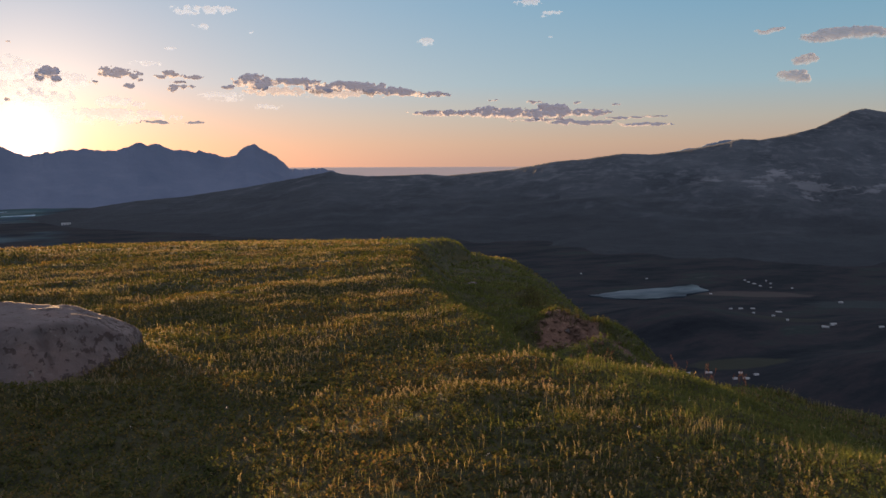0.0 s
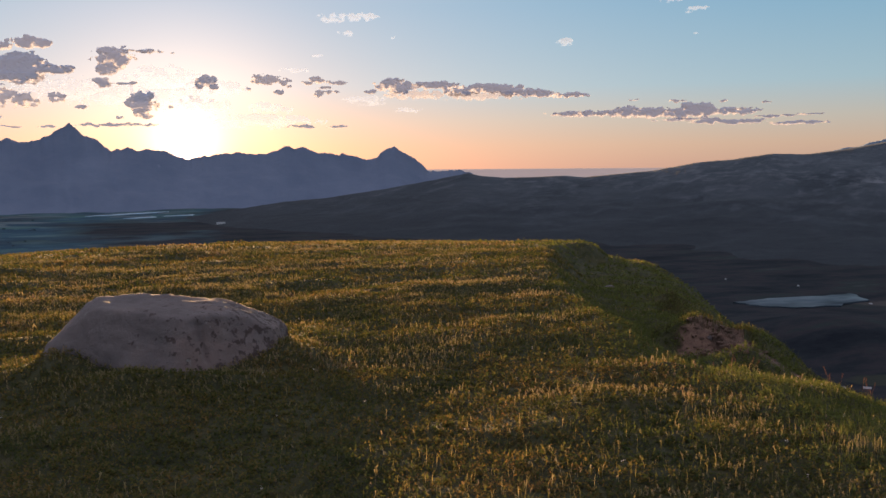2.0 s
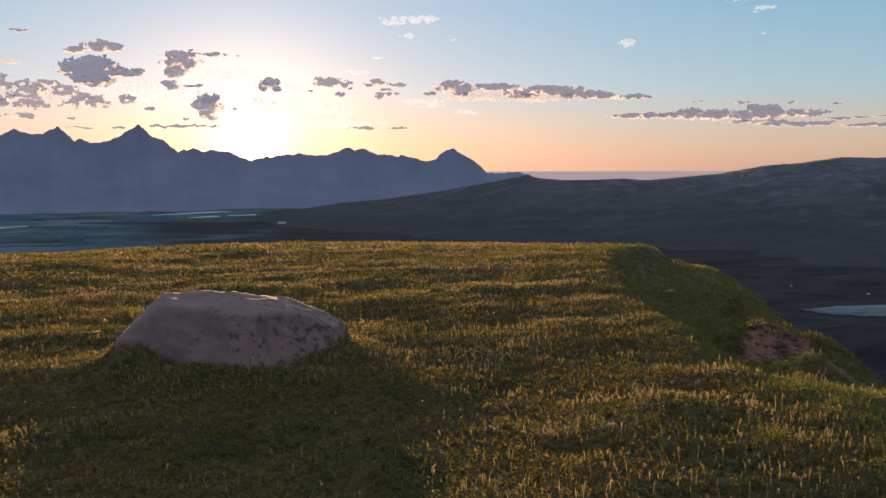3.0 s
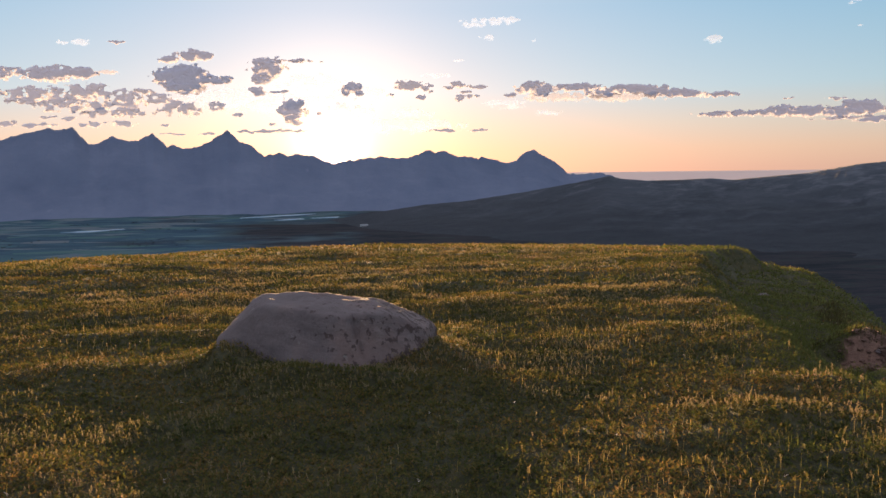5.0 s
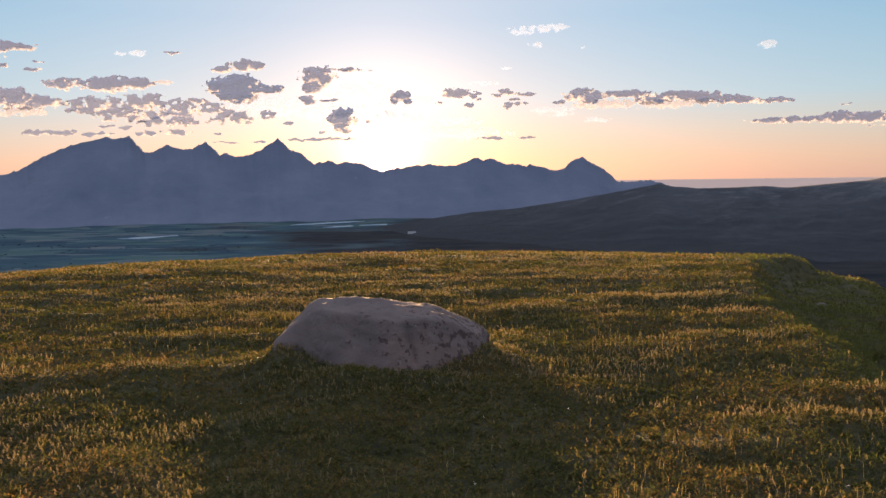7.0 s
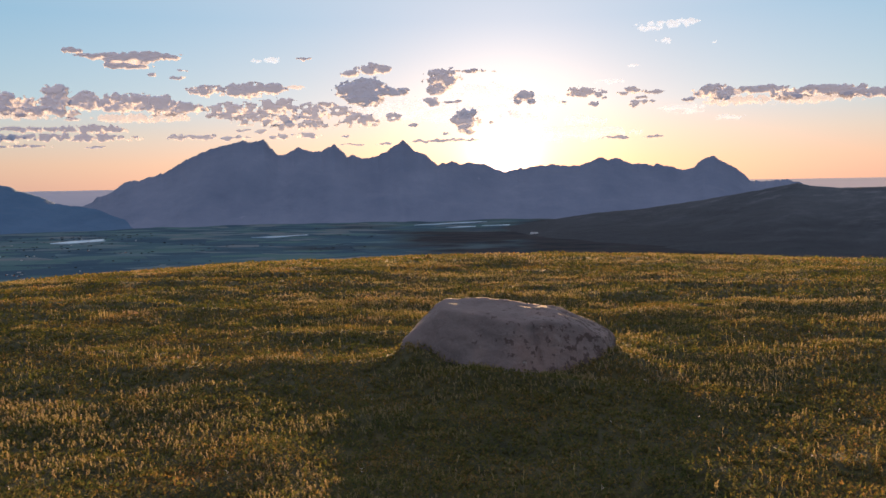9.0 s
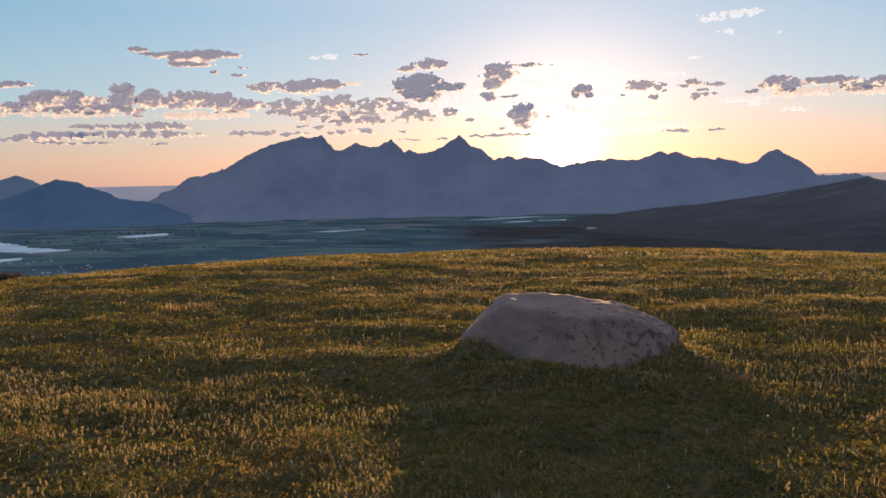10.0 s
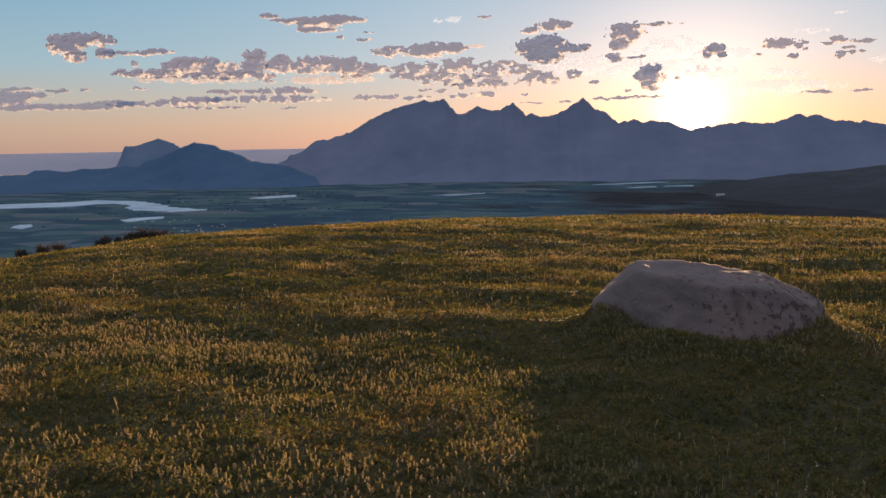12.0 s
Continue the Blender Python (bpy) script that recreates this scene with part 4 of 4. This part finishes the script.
cloud("small grey shred of cloud", HEAVY, [(-12.56, 8.52, 0.64, 0.1)])
cloud("thin bright sheet of cloud round the sun", WISP, [(-5.6, 5.0, 3.27, 0.82), (-3.14, 4.6, 2.5, 0.83)])
cloud("thin bright sheet of cloud round the sun", WISP, [(0.03, 5.85, 2.32, 0.83), (0.85, 4.6, 2.55, 0.84)])
cloud("broken purple cloud puffs lit yellow below", BROKEN, [(6.31, 5.97, 0.8, 0.33), (7.33, 5.92, 0.96, 0.28), (8.06, 5.65, 0.43, 0.28)])
cloud("small purple cloud puff", HEAVY, [(5.38, 5.31, 0.32, 0.18)])
cloud("small purple cloud puff", HEAVY, [(7.5, 5.17, 0.33, 0.18)])
cloud("broken purple cloud puffs lit yellow below", BROKEN, [(10.03, 6.01, 0.47, 0.26), (9.43, 5.76, 0.51, 0.14), (11.31, 5.84, 0.76, 0.16), (10.6, 5.48, 0.52, 0.1)])
cloud("small purple cloud puffs lit yellow below", BROKEN, [(10.09, 5.05, 0.4, 0.26), (11.09, 5.17, 0.6, 0.16)])
cloud("thin bar of small puffs low over the range", BROKEN, [(8.93, 2.85, 1.02, 0.12), (11.32, 2.83, 1.05, 0.12)])
cloud("thin bright wisp of cloud", WISP, [(8.58, 6.63, 0.97, 0.16)])
cloud("thin peach-white wisp of cloud", WISP, [(12.35, 10.2, 1.91, 0.27), (13.36, 10.27, 0.91, 0.27), (11.15, 9.99, 0.69, 0.23)])
cloud("thin peach-white wisp of cloud", WISP, [(12.12, 9.11, 0.48, 0.22)])
cloud("thin bright wisp of cloud", WISP, [(10.18, 7.63, 0.36, 0.1)])
cloud("thin bright wisp of cloud", WISP, [(15.36, 8.86, 0.19, 0.12)])
cloud("thin bright rippled cloud low beside the sun", WISP, [(5.47, 3.15, 2.64, 0.56), (8.16, 3.19, 2.34, 0.4), (6.84, 4.07, 1.34, 0.44)])
cloud("thin bright rippled cloud low beside the sun", WISP, [(13.4, 4.62, 1.43, 0.33), (16.27, 3.94, 1.04, 0.19)])
cloud("thin bright sheet of cloud round the sun", WISP, [(3.34, 5.35, 1.83, 0.58), (2.56, 4.17, 1.63, 0.58)])
cloud("long purple-grey cloud bar with peach-lit underside", HEAVY, [(13.48, 5.26, 0.51, 0.18), (15.11, 5.67, 1.3, 0.46), (15.68, 5.37, 0.57, 0.36), (18.3, 5.63, 1.64, 0.29), (20.15, 5.12, 1.12, 0.34), (22.02, 5.41, 2.54, 0.34), (24.71, 5.07, 2.02, 0.32), (27.13, 4.9, 2.15, 0.21)])
cloud("thin peach fringe under the cloud bar", THIN, [(16.97, 4.99, 2.1, 0.31), (21.48, 4.89, 3.21, 0.32)])
cloud("long heaped grey cloud bar with a flat base", HEAVY, [(28.74, 3.59, 2.83, 0.21), (31.96, 3.61, 2.27, 0.37), (34.61, 3.52, 2.42, 0.39), (36.18, 3.73, 1.04, 0.47), (38.26, 3.54, 1.93, 0.26)])
cloud("thin flat tail of the grey cloud bar", HEAVY, [(35.14, 3.07, 2.1, 0.11), (38.02, 2.84, 2.58, 0.16), (42.33, 2.64, 1.86, 0.13), (41.32, 3.14, 1.55, 0.1), (43.18, 3.21, 0.98, 0.08)])
cloud("small peach shred of cloud", BROKEN, [(34.66, 4.28, 0.68, 0.13)])
cloud("small grey shred of cloud", HEAVY, [(31.95, 4.43, 0.37, 0.08)])
cloud("small grey shred of cloud", HEAVY, [(37.86, 4.17, 0.36, 0.1)])
cloud("small grey shred of cloud", HEAVY, [(40.42, 4.06, 0.35, 0.1)])
cloud("soft mauve cloud with a peach underside", SOFT, [(53.72, 7.93, 1.77, 0.39), (52.78, 7.78, 0.96, 0.28), (55.4, 7.9, 1.6, 0.34)])
cloud("small peach streak of cloud", SOFT, [(50.04, 8.44, 0.93, 0.19)])
cloud("small soft peach cloud", SOFT, [(51.41, 5.58, 1.14, 0.43), (52.13, 5.31, 0.6, 0.24)])
cloud("small soft peach cloud", SOFT, [(52.19, 6.52, 0.9, 0.3)])
cloud("thin peach wisp of cloud", WISP, [(34.27, 10.87, 0.89, 0.22)])
cloud("thin peach wisp of cloud", WISP, [(35.96, 10.21, 0.72, 0.15)])
cloud("thin peach wisp of cloud", WISP, [(35.32, 10.04, 0.31, 0.12)])
cloud("thin peach wisp of cloud", WISP, [(27.27, 8.38, 0.59, 0.26)])
cloud("thin peach wisp of cloud", WISP, [(35.86, 8.62, 0.29, 0.1)])

# ---------------------------------------------------------------- small things on the hilltop
def part(name, bm, material, parent, label=""):
    me = bpy.data.meshes.new(name)
    bm.to_mesh(me)
    bm.free()
    me.materials.append(material)
    ob = new(name, me)
    ob.parent = parent
    if label:
        ob["label"] = label
    return ob


def stone(x, y, size, turn, label):
    bm = bmesh.new()
    bmesh.ops.create_icosphere(bm, subdivisions=3, radius=1.0)
    for v in bm.verts:
        p = v.co.copy()
        p.z = max(min(p.z, 0.55), -0.8)
        p += p * 0.35 * noise.fractal(p * 1.3 + Vector((x, y, turn)), 1.0, 2.0, 3)
        v.co = Vector((p.x * size * 1.3, p.y * size, p.z * size * 0.75))
    me = bpy.data.meshes.new("stone")
    bm.to_mesh(me)
    bm.free()
    me.materials.append(ROCK)
    ob = new("stone", me)
    ob.matrix_world = pose(x, y, float(height(x, y)) + size * 0.15, 0, 0, turn)
    return tagged(ob, label, "stone")


stone(7.17, 12.17, 0.075, 20, "small pale stone on the turf shelf")
for sx, sy, size, turn in ((5.28, 6.78, 0.030, 80), (5.42, 6.62, 0.022, 130), (5.05, 6.85, 0.026, 10), (5.38, 7.05, 0.034, 40)):
    stone(sx, sy, size, turn, "small stone on the bare earth bank")

STRAW = leaf("straw", ((0.10, (0.17, 0.135, 0.06)), (0.5, (0.29, 0.225, 0.105)), (0.9, (0.40, 0.315, 0.165))), 0.4)
RUST = leaf("rusty_stalk", ((0.10, (0.06, 0.026, 0.020)), (0.5, (0.10, 0.050, 0.038)), (0.9, (0.16, 0.095, 0.07))), 0.3)
EDGE = leaf("edge_turf", ((0.10, (0.034, 0.036, 0.013)), (0.5, (0.066, 0.060, 0.020)), (0.9, (0.12, 0.088, 0.036))), 0.35)
GREEN = leaf("green_blade", ((0.10, (0.064, 0.078, 0.016)), (0.5, (0.106, 0.120, 0.025)), (0.9, (0.17, 0.156, 0.044))), 0.45)


def stalks(label, x, y, z, tall, material=None):
    """Thin grass stalks with a loose seed head."""
    n = len(x)
    t = tall * rng.uniform(0.6, 1.3, n)
    lx, ly = rng.normal(0, 0.16, n) * t, rng.normal(0, 0.16, n) * t
    w = 0.0011
    cos = []
    for f0, f1, k in ((0, 0.55, 1.0), (0.55, 1.0, 1.0)):
        for sx, sy in ((w, 0), ):
            p0 = np.stack([x + lx * f0 ** 2, y + ly * f0 ** 2, z + t * f0 - 0.02], -1)
            p1 = np.stack([x + lx * f1 ** 2, y + ly * f1 ** 2, z + t * f1 - 0.02], -1)
            o = np.array([sx, sy, 0])
            cos.append(np.stack([p0 - o, p0 + o, p1 + o, p1 - o], 1))
    for k in range(7):
        f = 0.78 + 0.035 * k
        turn = rng.uniform(0, 6.28, n)
        r = np.stack([x + lx * f * f, y + ly * f * f, z + t * f - 0.02], -1)
        d = np.stack([np.cos(turn) * 0.4, np.sin(turn) * 0.4, np.full(n, 0.9)], -1) * (0.017 * rng.uniform(0.6, 1.3, n))[:, None]
        s = np.stack([-np.sin(turn), np.cos(turn), 0 * turn], -1) * 0.0032
        cos.append(np.stack([r, r + d * 0.5 + s, r + d, r + d * 0.5 - s], 1))
    co = np.concatenate(cos).reshape(-1, 3)
    me = quick_mesh("grass_stalks", co, np.arange(len(co)).reshape(-1, 4), False)
    me.materials.append(material or STRAW)
    return tagged(new("grass_stalks", me), label, "grass", kind="stuff")


x, y, z = scatter(3.0, 15, 8)
keep = rng.uniform(0, 1, len(x)) < 0.22 + 1.6 * fbm(x * 0.5, y * 0.5, 3, 79)
stalks("pale seeding grass stalks above the heath", x[keep], y[keep], z[keep], 0.095)
x, y, z = scatter(4.0, 9, 16, 30, 46)
keep = (rng.uniform(0, 1, len(x)) < 0.15 + 2.2 * fbm(x * 1.4, y * 1.4, 2, 87))
stalks("clumps of tall straw-coloured grass near the edge", x[keep], y[keep], z[keep], 0.105)
x, y, z = scatter(4.0, 13.5, 900, 26, 66)
keep = rng.uniform(0, 1, len(x)) < greening(x, y) * 0.8
blades("grass", "soft green grass on the slope below the edge", x[keep], y[keep], z[keep], 0.062, 0.0017, GREEN)


def blossoms(n):
    """Small pale seed heads that sit on the heath."""
    x, y, z = scatter(3.0, 12, n / 150.0)
    k = len(x)
    parts = []
    for j in range(5):
        turn = j * 1.257 + rng.uniform(0, 1, k)
        root = np.stack([x, y, z + 0.045 + 0.02 * rng.uniform(0, 1, k)], -1)
        parts.append(leaf_blades(root, turn, rng.uniform(0.1, 0.7, k), 0.013 * rng.uniform(0.7, 1.3, k), np.full(k, 0.0035)))
    ob = leaves_mesh("blossoms", "tiny pale blossoms scattered in the heath", parts, [PETAL])
    return tagged(ob, category="flowers")


PETAL = leaf("pale_petal", ((0.1, (0.45, 0.38, 0.34)), (0.9, (0.62, 0.56, 0.52))), 0.4)
blossoms(160)


def tuft(x, y, n, tall, spread, label):
    """A clump of leaning straw blades."""
    px, py = x + rng.normal(0, spread, n), y + rng.normal(0, spread, n)
    return blades("grass_tuft", label, px, py, height(px, py), tall, 0.0014, STRAW)


for tx, ty, n, tall in ((3.11, 4.07, 46, 0.095), (3.33, 4.14, 60, 0.09), (3.48, 3.40, 42, 0.085), (3.61, 3.38, 70, 0.095), (4.14, 4.89, 14, 0.15), (2.71, 3.29, 9, 0.13), (2.82, 4.13, 30, 0.075), (3.56, 3.85, 34, 0.075),
                        (-4.83, 9.30, 60, 0.13), (-8.2, 11.95, 30, 0.12)):
    tuft(tx, ty, n, tall * 0.75, 0.085, "clump of dry straw-coloured grass standing in the heath")

# dark ragged turf that hangs over the outer edge of the slope
y = rng.uniform(4.6, 12.0, 5200)
x = outer_x(y) + rng.normal(0.05, 0.14, len(y))
keep = (fbm(x * 2.3, y * 2.3, 3, 58) > 0.0) & ~bare_rim(x, y)
blades("grass", "dark ragged turf tufts along the outer edge", x[keep], y[keep], height(x[keep], y[keep]), 0.06, 0.0030, EDGE)


y = rng.uniform(2.6, 5.0, 900)
x = outer_x(y) + rng.normal(0.0, 0.10, len(y))
blades("grass", "pale dry grass along the rim of the slope", x, y, height(x, y), 0.07, 0.002, STRAW)
for dx, dy, n, tall in ((4.75, 4.72, 3, 0.17), (4.98, 4.62, 5, 0.20), (5.30, 4.62, 6, 0.22), (5.10, 4.40, 3, 0.16), (4.10, 5.15, 4, 0.14), (4.22, 5.05, 2, 0.16)):
    x, y = dx + rng.normal(0, 0.035, n), dy + rng.normal(0, 0.035, n)
    stalks("tall rust-brown seeding dock on the edge", x, y, height(x, y), tall, RUST)

# loose clods on the bare bank, and the turf that hangs over its top
def on_gully(along, across):
    a = radians(36.9)
    return along * math.sin(a) + across * math.cos(a), along * math.cos(a) - across * math.sin(a)


def clods(n):
    bm = bmesh.new()
    bmesh.ops.create_icosphere(bm, subdivisions=1, radius=1.0)
    base = np.array([v.co[:] for v in bm.verts])
    tris = np.array([[v.index for v in f.verts] for f in bm.faces])
    bm.free()
    x, y = on_gully(rng.normal(8.55, 0.32, n), rng.normal(0.06, 0.17, n))
    z = height(x, y)
    size = 0.010 + 0.022 * rng.uniform(0, 1, n) ** 3
    lump = base[None] * (1 + 0.4 * rng.uniform(-1, 1, (n, len(base), 1))) * (size[:, None, None] * np.array([1.3, 1.1, 0.8]))
    co = (lump + np.stack([x, y, z + size * 0.2], -1)[:, None]).reshape(-1, 3)
    faces = (tris[None] + (np.arange(n) * len(base))[:, None, None]).reshape(-1, 3)
    me = quick_mesh("earth_clods", co, faces, False)
    me.materials.append(EARTH)
    return tagged(new("earth_clods", me), "loose reddish-brown clods on the bare earth bank", "earth", kind="stuff")


clods(420)
x, y = on_gully(rng.normal(9.12, 0.09, 520), rng.uniform(-0.55, 0.5, 520))
blades("grass", "dark turf fringe above the bare earth bank", x, y, height(x, y), 0.045, 0.003, EDGE)


def shrub(x, y, size, seed, label):
    """A low birch shrub: forked stems and many small leaves."""
    rs = np.random.default_rng(seed)
    root = tagged(new("shrub"), label, "shrub")
    root.matrix_world = pose(x, y, float(height(x, y)) - 0.03)
    bm = bmesh.new()
    tips = []
    for k in range(9):
        a = rs.uniform(0, 6.28)
        p, d = Vector((0, 0, 0)), Vector((math.cos(a) * 0.45, math.sin(a) * 0.45, 1)).normalized()
        w = 0.016 * size
        for step in range(5):
            q = p + d * size * 0.2
            side = d.orthogonal().normalized() * w
            other = d.cross(side).normalized() * w
            ring0 = [bm.verts.new(p + o) for o in (side, other, -side, -other)]
            ring1 = [bm.verts.new(q + o * 0.75) for o in (side, other, -side, -other)]
            for i in range(4):
                bm.faces.new((ring0[i], ring0[(i + 1) % 4], ring1[(i + 1) % 4], ring1[i]))
            p, w = q, w * 0.75
            d = (d + Vector(rs.normal(0, 0.28, 3))).normalized()
            if step > 0:
                tips.append(p.copy())
    part("stems", bm, BARK, root, "dark twiggy stems")
    n = len(tips) * 60
    base = np.repeat(np.array([tuple(t) for t in tips]), 60, 0) + rs.normal(0, 0.12 * size, (n, 3))
    d = rs.normal(0, 1, (n, 3))
    d /= np.linalg.norm(d, axis=1)[:, None]
    s = np.cross(d, rs.normal(0, 1, (n, 3)))
    s /= np.linalg.norm(s, axis=1)[:, None]
    ln = 0.085 * size
    co = np.stack([base, base + d * ln * 0.5 + s * ln * 0.35, base + d * ln, base + d * ln * 0.5 - s * ln * 0.35], 1).reshape(-1, 3)
    me = quick_mesh("crown", co, np.arange(len(co)).reshape(-1, 4), False)
    me.materials.append(SHRUB_LEAF)
    crown = new("crown", me)
    crown.parent = root
    return root


BARK = plain("bark", (0.06, 0.045, 0.04))
SHRUB_LEAF = leaf("shrub_leaf", ((0.10, (0.036, 0.028, 0.026)), (0.6, (0.060, 0.044, 0.040)), (0.9, (0.085, 0.058, 0.050))), 0.25)


def bent_stalk(az, r, wide, tall):
    """One dry stalk that has arched over to the ground."""
    foot = bearing(az) * r
    bm = bmesh.new()
    rings = []
    for k in range(13):
        t = k / 12
        p = Vector((wide * (t - 0.25 * t * (1 - t)), 0.05 * t, tall * (4 * t * (1 - t)) ** 0.6 * (1.0 - 0.35 * t)))
        w = 0.006 * (1 - 0.6 * t)
        rings.append([bm.verts.new(p + Vector((w * math.cos(a), w * math.sin(a), w * 0.5 * math.sin(a)))) for a in (0.0, 2.1, 4.2)])
    for a, b in zip(rings, rings[1:]):
        for i in range(3):
            bm.faces.new((a[i], a[(i + 1) % 3], b[(i + 1) % 3], b[i]))
    me = bpy.data.meshes.new("grass_stalk")
    bm.to_mesh(me)
    bm.free()
    me.materials.append(STRAW)
    ob = new("grass_stalk", me)
    ob.matrix_world = pose(foot.x, foot.y, float(height(foot.x, foot.y)) + 0.02, 0, 0, -az)
    return tagged(ob, "pale dry stalk arched over on the brow", "grass")


bent_stalk(-35.6, 18.4, 0.34, 0.24)
for az, r, size in ((-39.9, 19.6, 0.27), (-39.4, 19.9, 0.31), (-38.8, 19.8, 0.26), (-37.9, 20.4, 0.33), (-37.2, 20.6, 0.42), (-36.5, 20.6, 0.36), (-35.8, 20.8, 0.30),
                    (-43.4, 18.4, 0.24), (-42.4, 18.8, 0.28), (-44.6, 18.2, 0.24)):
    p = bearing(az) * r
    shrub(p.x, p.y, size, int(r * 7), "dark low birch shrub just over the brow")

# ---------------------------------------------------------------- farms and village in the valley
WALL_WHITE = plain("white_boards", (0.50, 0.50, 0.53))
WALL_RED = plain("red_boards", (0.22, 0.07, 0.05))
ROOF_GREY = plain("grey_roofing", (0.30, 0.31, 0.34), 0.45)
PANE = plain("window_pane", (0.03, 0.035, 0.045), 0.15)


def house(x, y, turn, wide, deep, tall, wall_mat, label):
    root = tagged(new("house"), label, "house", "houses in the valley")
    root.matrix_world = pose(x, y, float(height(x, y)) - 0.2, 0, 0, turn)
    bm = bmesh.new()
    w, d = wide / 2, deep / 2
    pts = [(-w, -d, -2), (w, -d, -2), (w, d, -2), (-w, d, -2), (-w, -d, tall), (w, -d, tall), (w, d, tall), (-w, d, tall), (-w, 0, tall + d * 0.55), (w, 0, tall + d * 0.55)]
    v = [bm.verts.new(p) for p in pts]
    for f in ((0, 1, 5, 4), (2, 3, 7, 6), (1, 2, 6, 9, 5), (3, 0, 4, 8, 7)):
        bm.faces.new([v[i] for i in f])
    part("wall", bm, wall_mat, root)
    bm = bmesh.new()
    e, th = 0.5, 0.25
    prof = [(-d - e, tall - e * 0.8), (0, tall + d * 0.55), (d + e, tall - e * 0.8)]
    rows = [[bm.verts.new((sx * (w + e), py, pz + up)) for py, pz in prof] for sx in (-1, 1) for up in (0.05, th)]
    (a0, a1, b0, b1) = rows
    for i in (0, 1):
        bm.faces.new((a1[i], b1[i], b1[i + 1], a1[i + 1]))
        bm.faces.new((a0[i + 1], b0[i + 1], b0[i], a0[i]))
        bm.faces.new((a0[i], a1[i], a1[i + 1], a0[i + 1]))
        bm.faces.new((b0[i + 1], b1[i + 1], b1[i], b0[i]))
    part("roof", bm, ROOF_GREY, root, "grey ridged roof")
    for k in range(3):
        bm = bmesh.new()
        cx = -w + wide * (k + 0.5) / 3
        bmesh.ops.create_cube(bm, size=1.0, matrix=Matrix.Translation((cx, -d, tall * 0.55)) @ Matrix.Diagonal((wide * 0.08, 0.12, tall * 0.24, 1)))
        part("window", bm, PANE, root)
    return root


for x, y, turn, wide in ((728, 650, 30, 9), (741, 647, 28, 13), (756, 643, 32, 12), (760, 610, 35, 18), (718, 609, 40, 6), (708, 575, 40, 8), (686, 540, 35, 5), (686, 497, 60, 19), (706, 503, 20, 18), (699, 499, 15, 10),
                         (472, 463, 40, 12), (485, 453, 42, 15), (482, 424, 30, 9), (486, 416, 75, 12), (497, 417, 20, 9), (496, 431, 50, 7), (885, 622, 20, 14), (936, 812, 30, 7), (928, 798, 45, 9), (922, 783, 20, 12),
                         (912, 764, 30, 9), (912, 747, 15, 6), (933, 729, 40, 6), (828, 898, 30, 6), (779, 991, 10, 6), (802, 750, 25, 9), (711, 457, 30, 12), (940, 770, 15, 5), (955, 790, 60, 5)):
    house(x, y, -turn, wide * 0.30, 2.6, 0.7 + (wide % 3) * 0.35, WALL_WHITE, "white farmhouse with a grey roof in the dusky valley")
house(148, 2535, 4, 24, 8, 6, WALL_WHITE, "long white farm building at the foot of the moor")
rs = np.random.default_rng(12)
for k in range(44):
    az, r = rs.uniform(-37.5, -22), rs.uniform(1620, 2900)
    if k < 18:
        az, r = rs.uniform(-34.4, -30.5), rs.uniform(1620, 1840)
    p = bearing(az) * r
    house(p.x, p.y, rs.uniform(0, 180), rs.uniform(3.5, 6.5), 3.5, 1.6, WALL_RED if rs.uniform() < 0.2 else WALL_WHITE, "small pale house in the village on the valley floor")

# ---------------------------------------------------------------- scattered woods on the valley floor


FAR_LEAF = leaf("far_woods", ((0.10, (0.018, 0.026, 0.032)), (0.9, (0.040, 0.050, 0.052))), 0.2)


def woods(label, n, az0, az1, r0, r1, seed):
    """Far birch woods: uneven low crowns in strips and clumps."""
    rs = np.random.default_rng(seed)
    bm = bmesh.new()
    bmesh.ops.create_icosphere(bm, subdivisions=1, radius=1.0)
    base = np.array([v.co[:] for v in bm.verts])
    tris = np.array([[v.index for v in f.verts] for f in bm.faces])
    bm.free()
    az = rs.uniform(az0, az1, n * 6)
    r = np.sqrt(rs.uniform(r0 ** 2, r1 ** 2, n * 6))
    x, y = r * np.sin(np.radians(az)), r * np.cos(np.radians(az))
    dry = np.ones(len(x), bool)
    for ring in LAKES:
        inside = np.zeros(len(x), bool)
        for (ax, ay), (bx, by) in zip(ring, ring[1:] + ring[:1]):
            cross = (ay > y) != (by > y)
            inside ^= cross & (x < (bx - ax) * (y - ay) / ((by - ay) or 1e-9) + ax)
        dry &= ~inside
    keep = np.flatnonzero((fbm(x / 200, y / 70, 4, seed) > 0.16) & dry)[:n]
    cos, faces = [], []
    for k, i in enumerate(keep):
        size = rs.uniform(0.4, 1.1) * (0.6 + r[i] / 2500)
        v = base * (1 + 0.35 * rs.uniform(-1, 1, (len(base), 1))) * (size * 2.6, size * 2.0, size * 0.7)
        cos.append(v + (x[i], y[i], VALLEY_Z + size * 0.6))
        faces.append(tris + k * len(base))
    me = quick_mesh("woods", np.concatenate(cos), np.concatenate(faces), False)
    me.materials.append(FAR_LEAF)
    return tagged(new("woods", me), label, "trees", kind="stuff")


woods("dark scattered birch scrub on the valley floor", 300, -46, -8, 1500, 3100, 5)
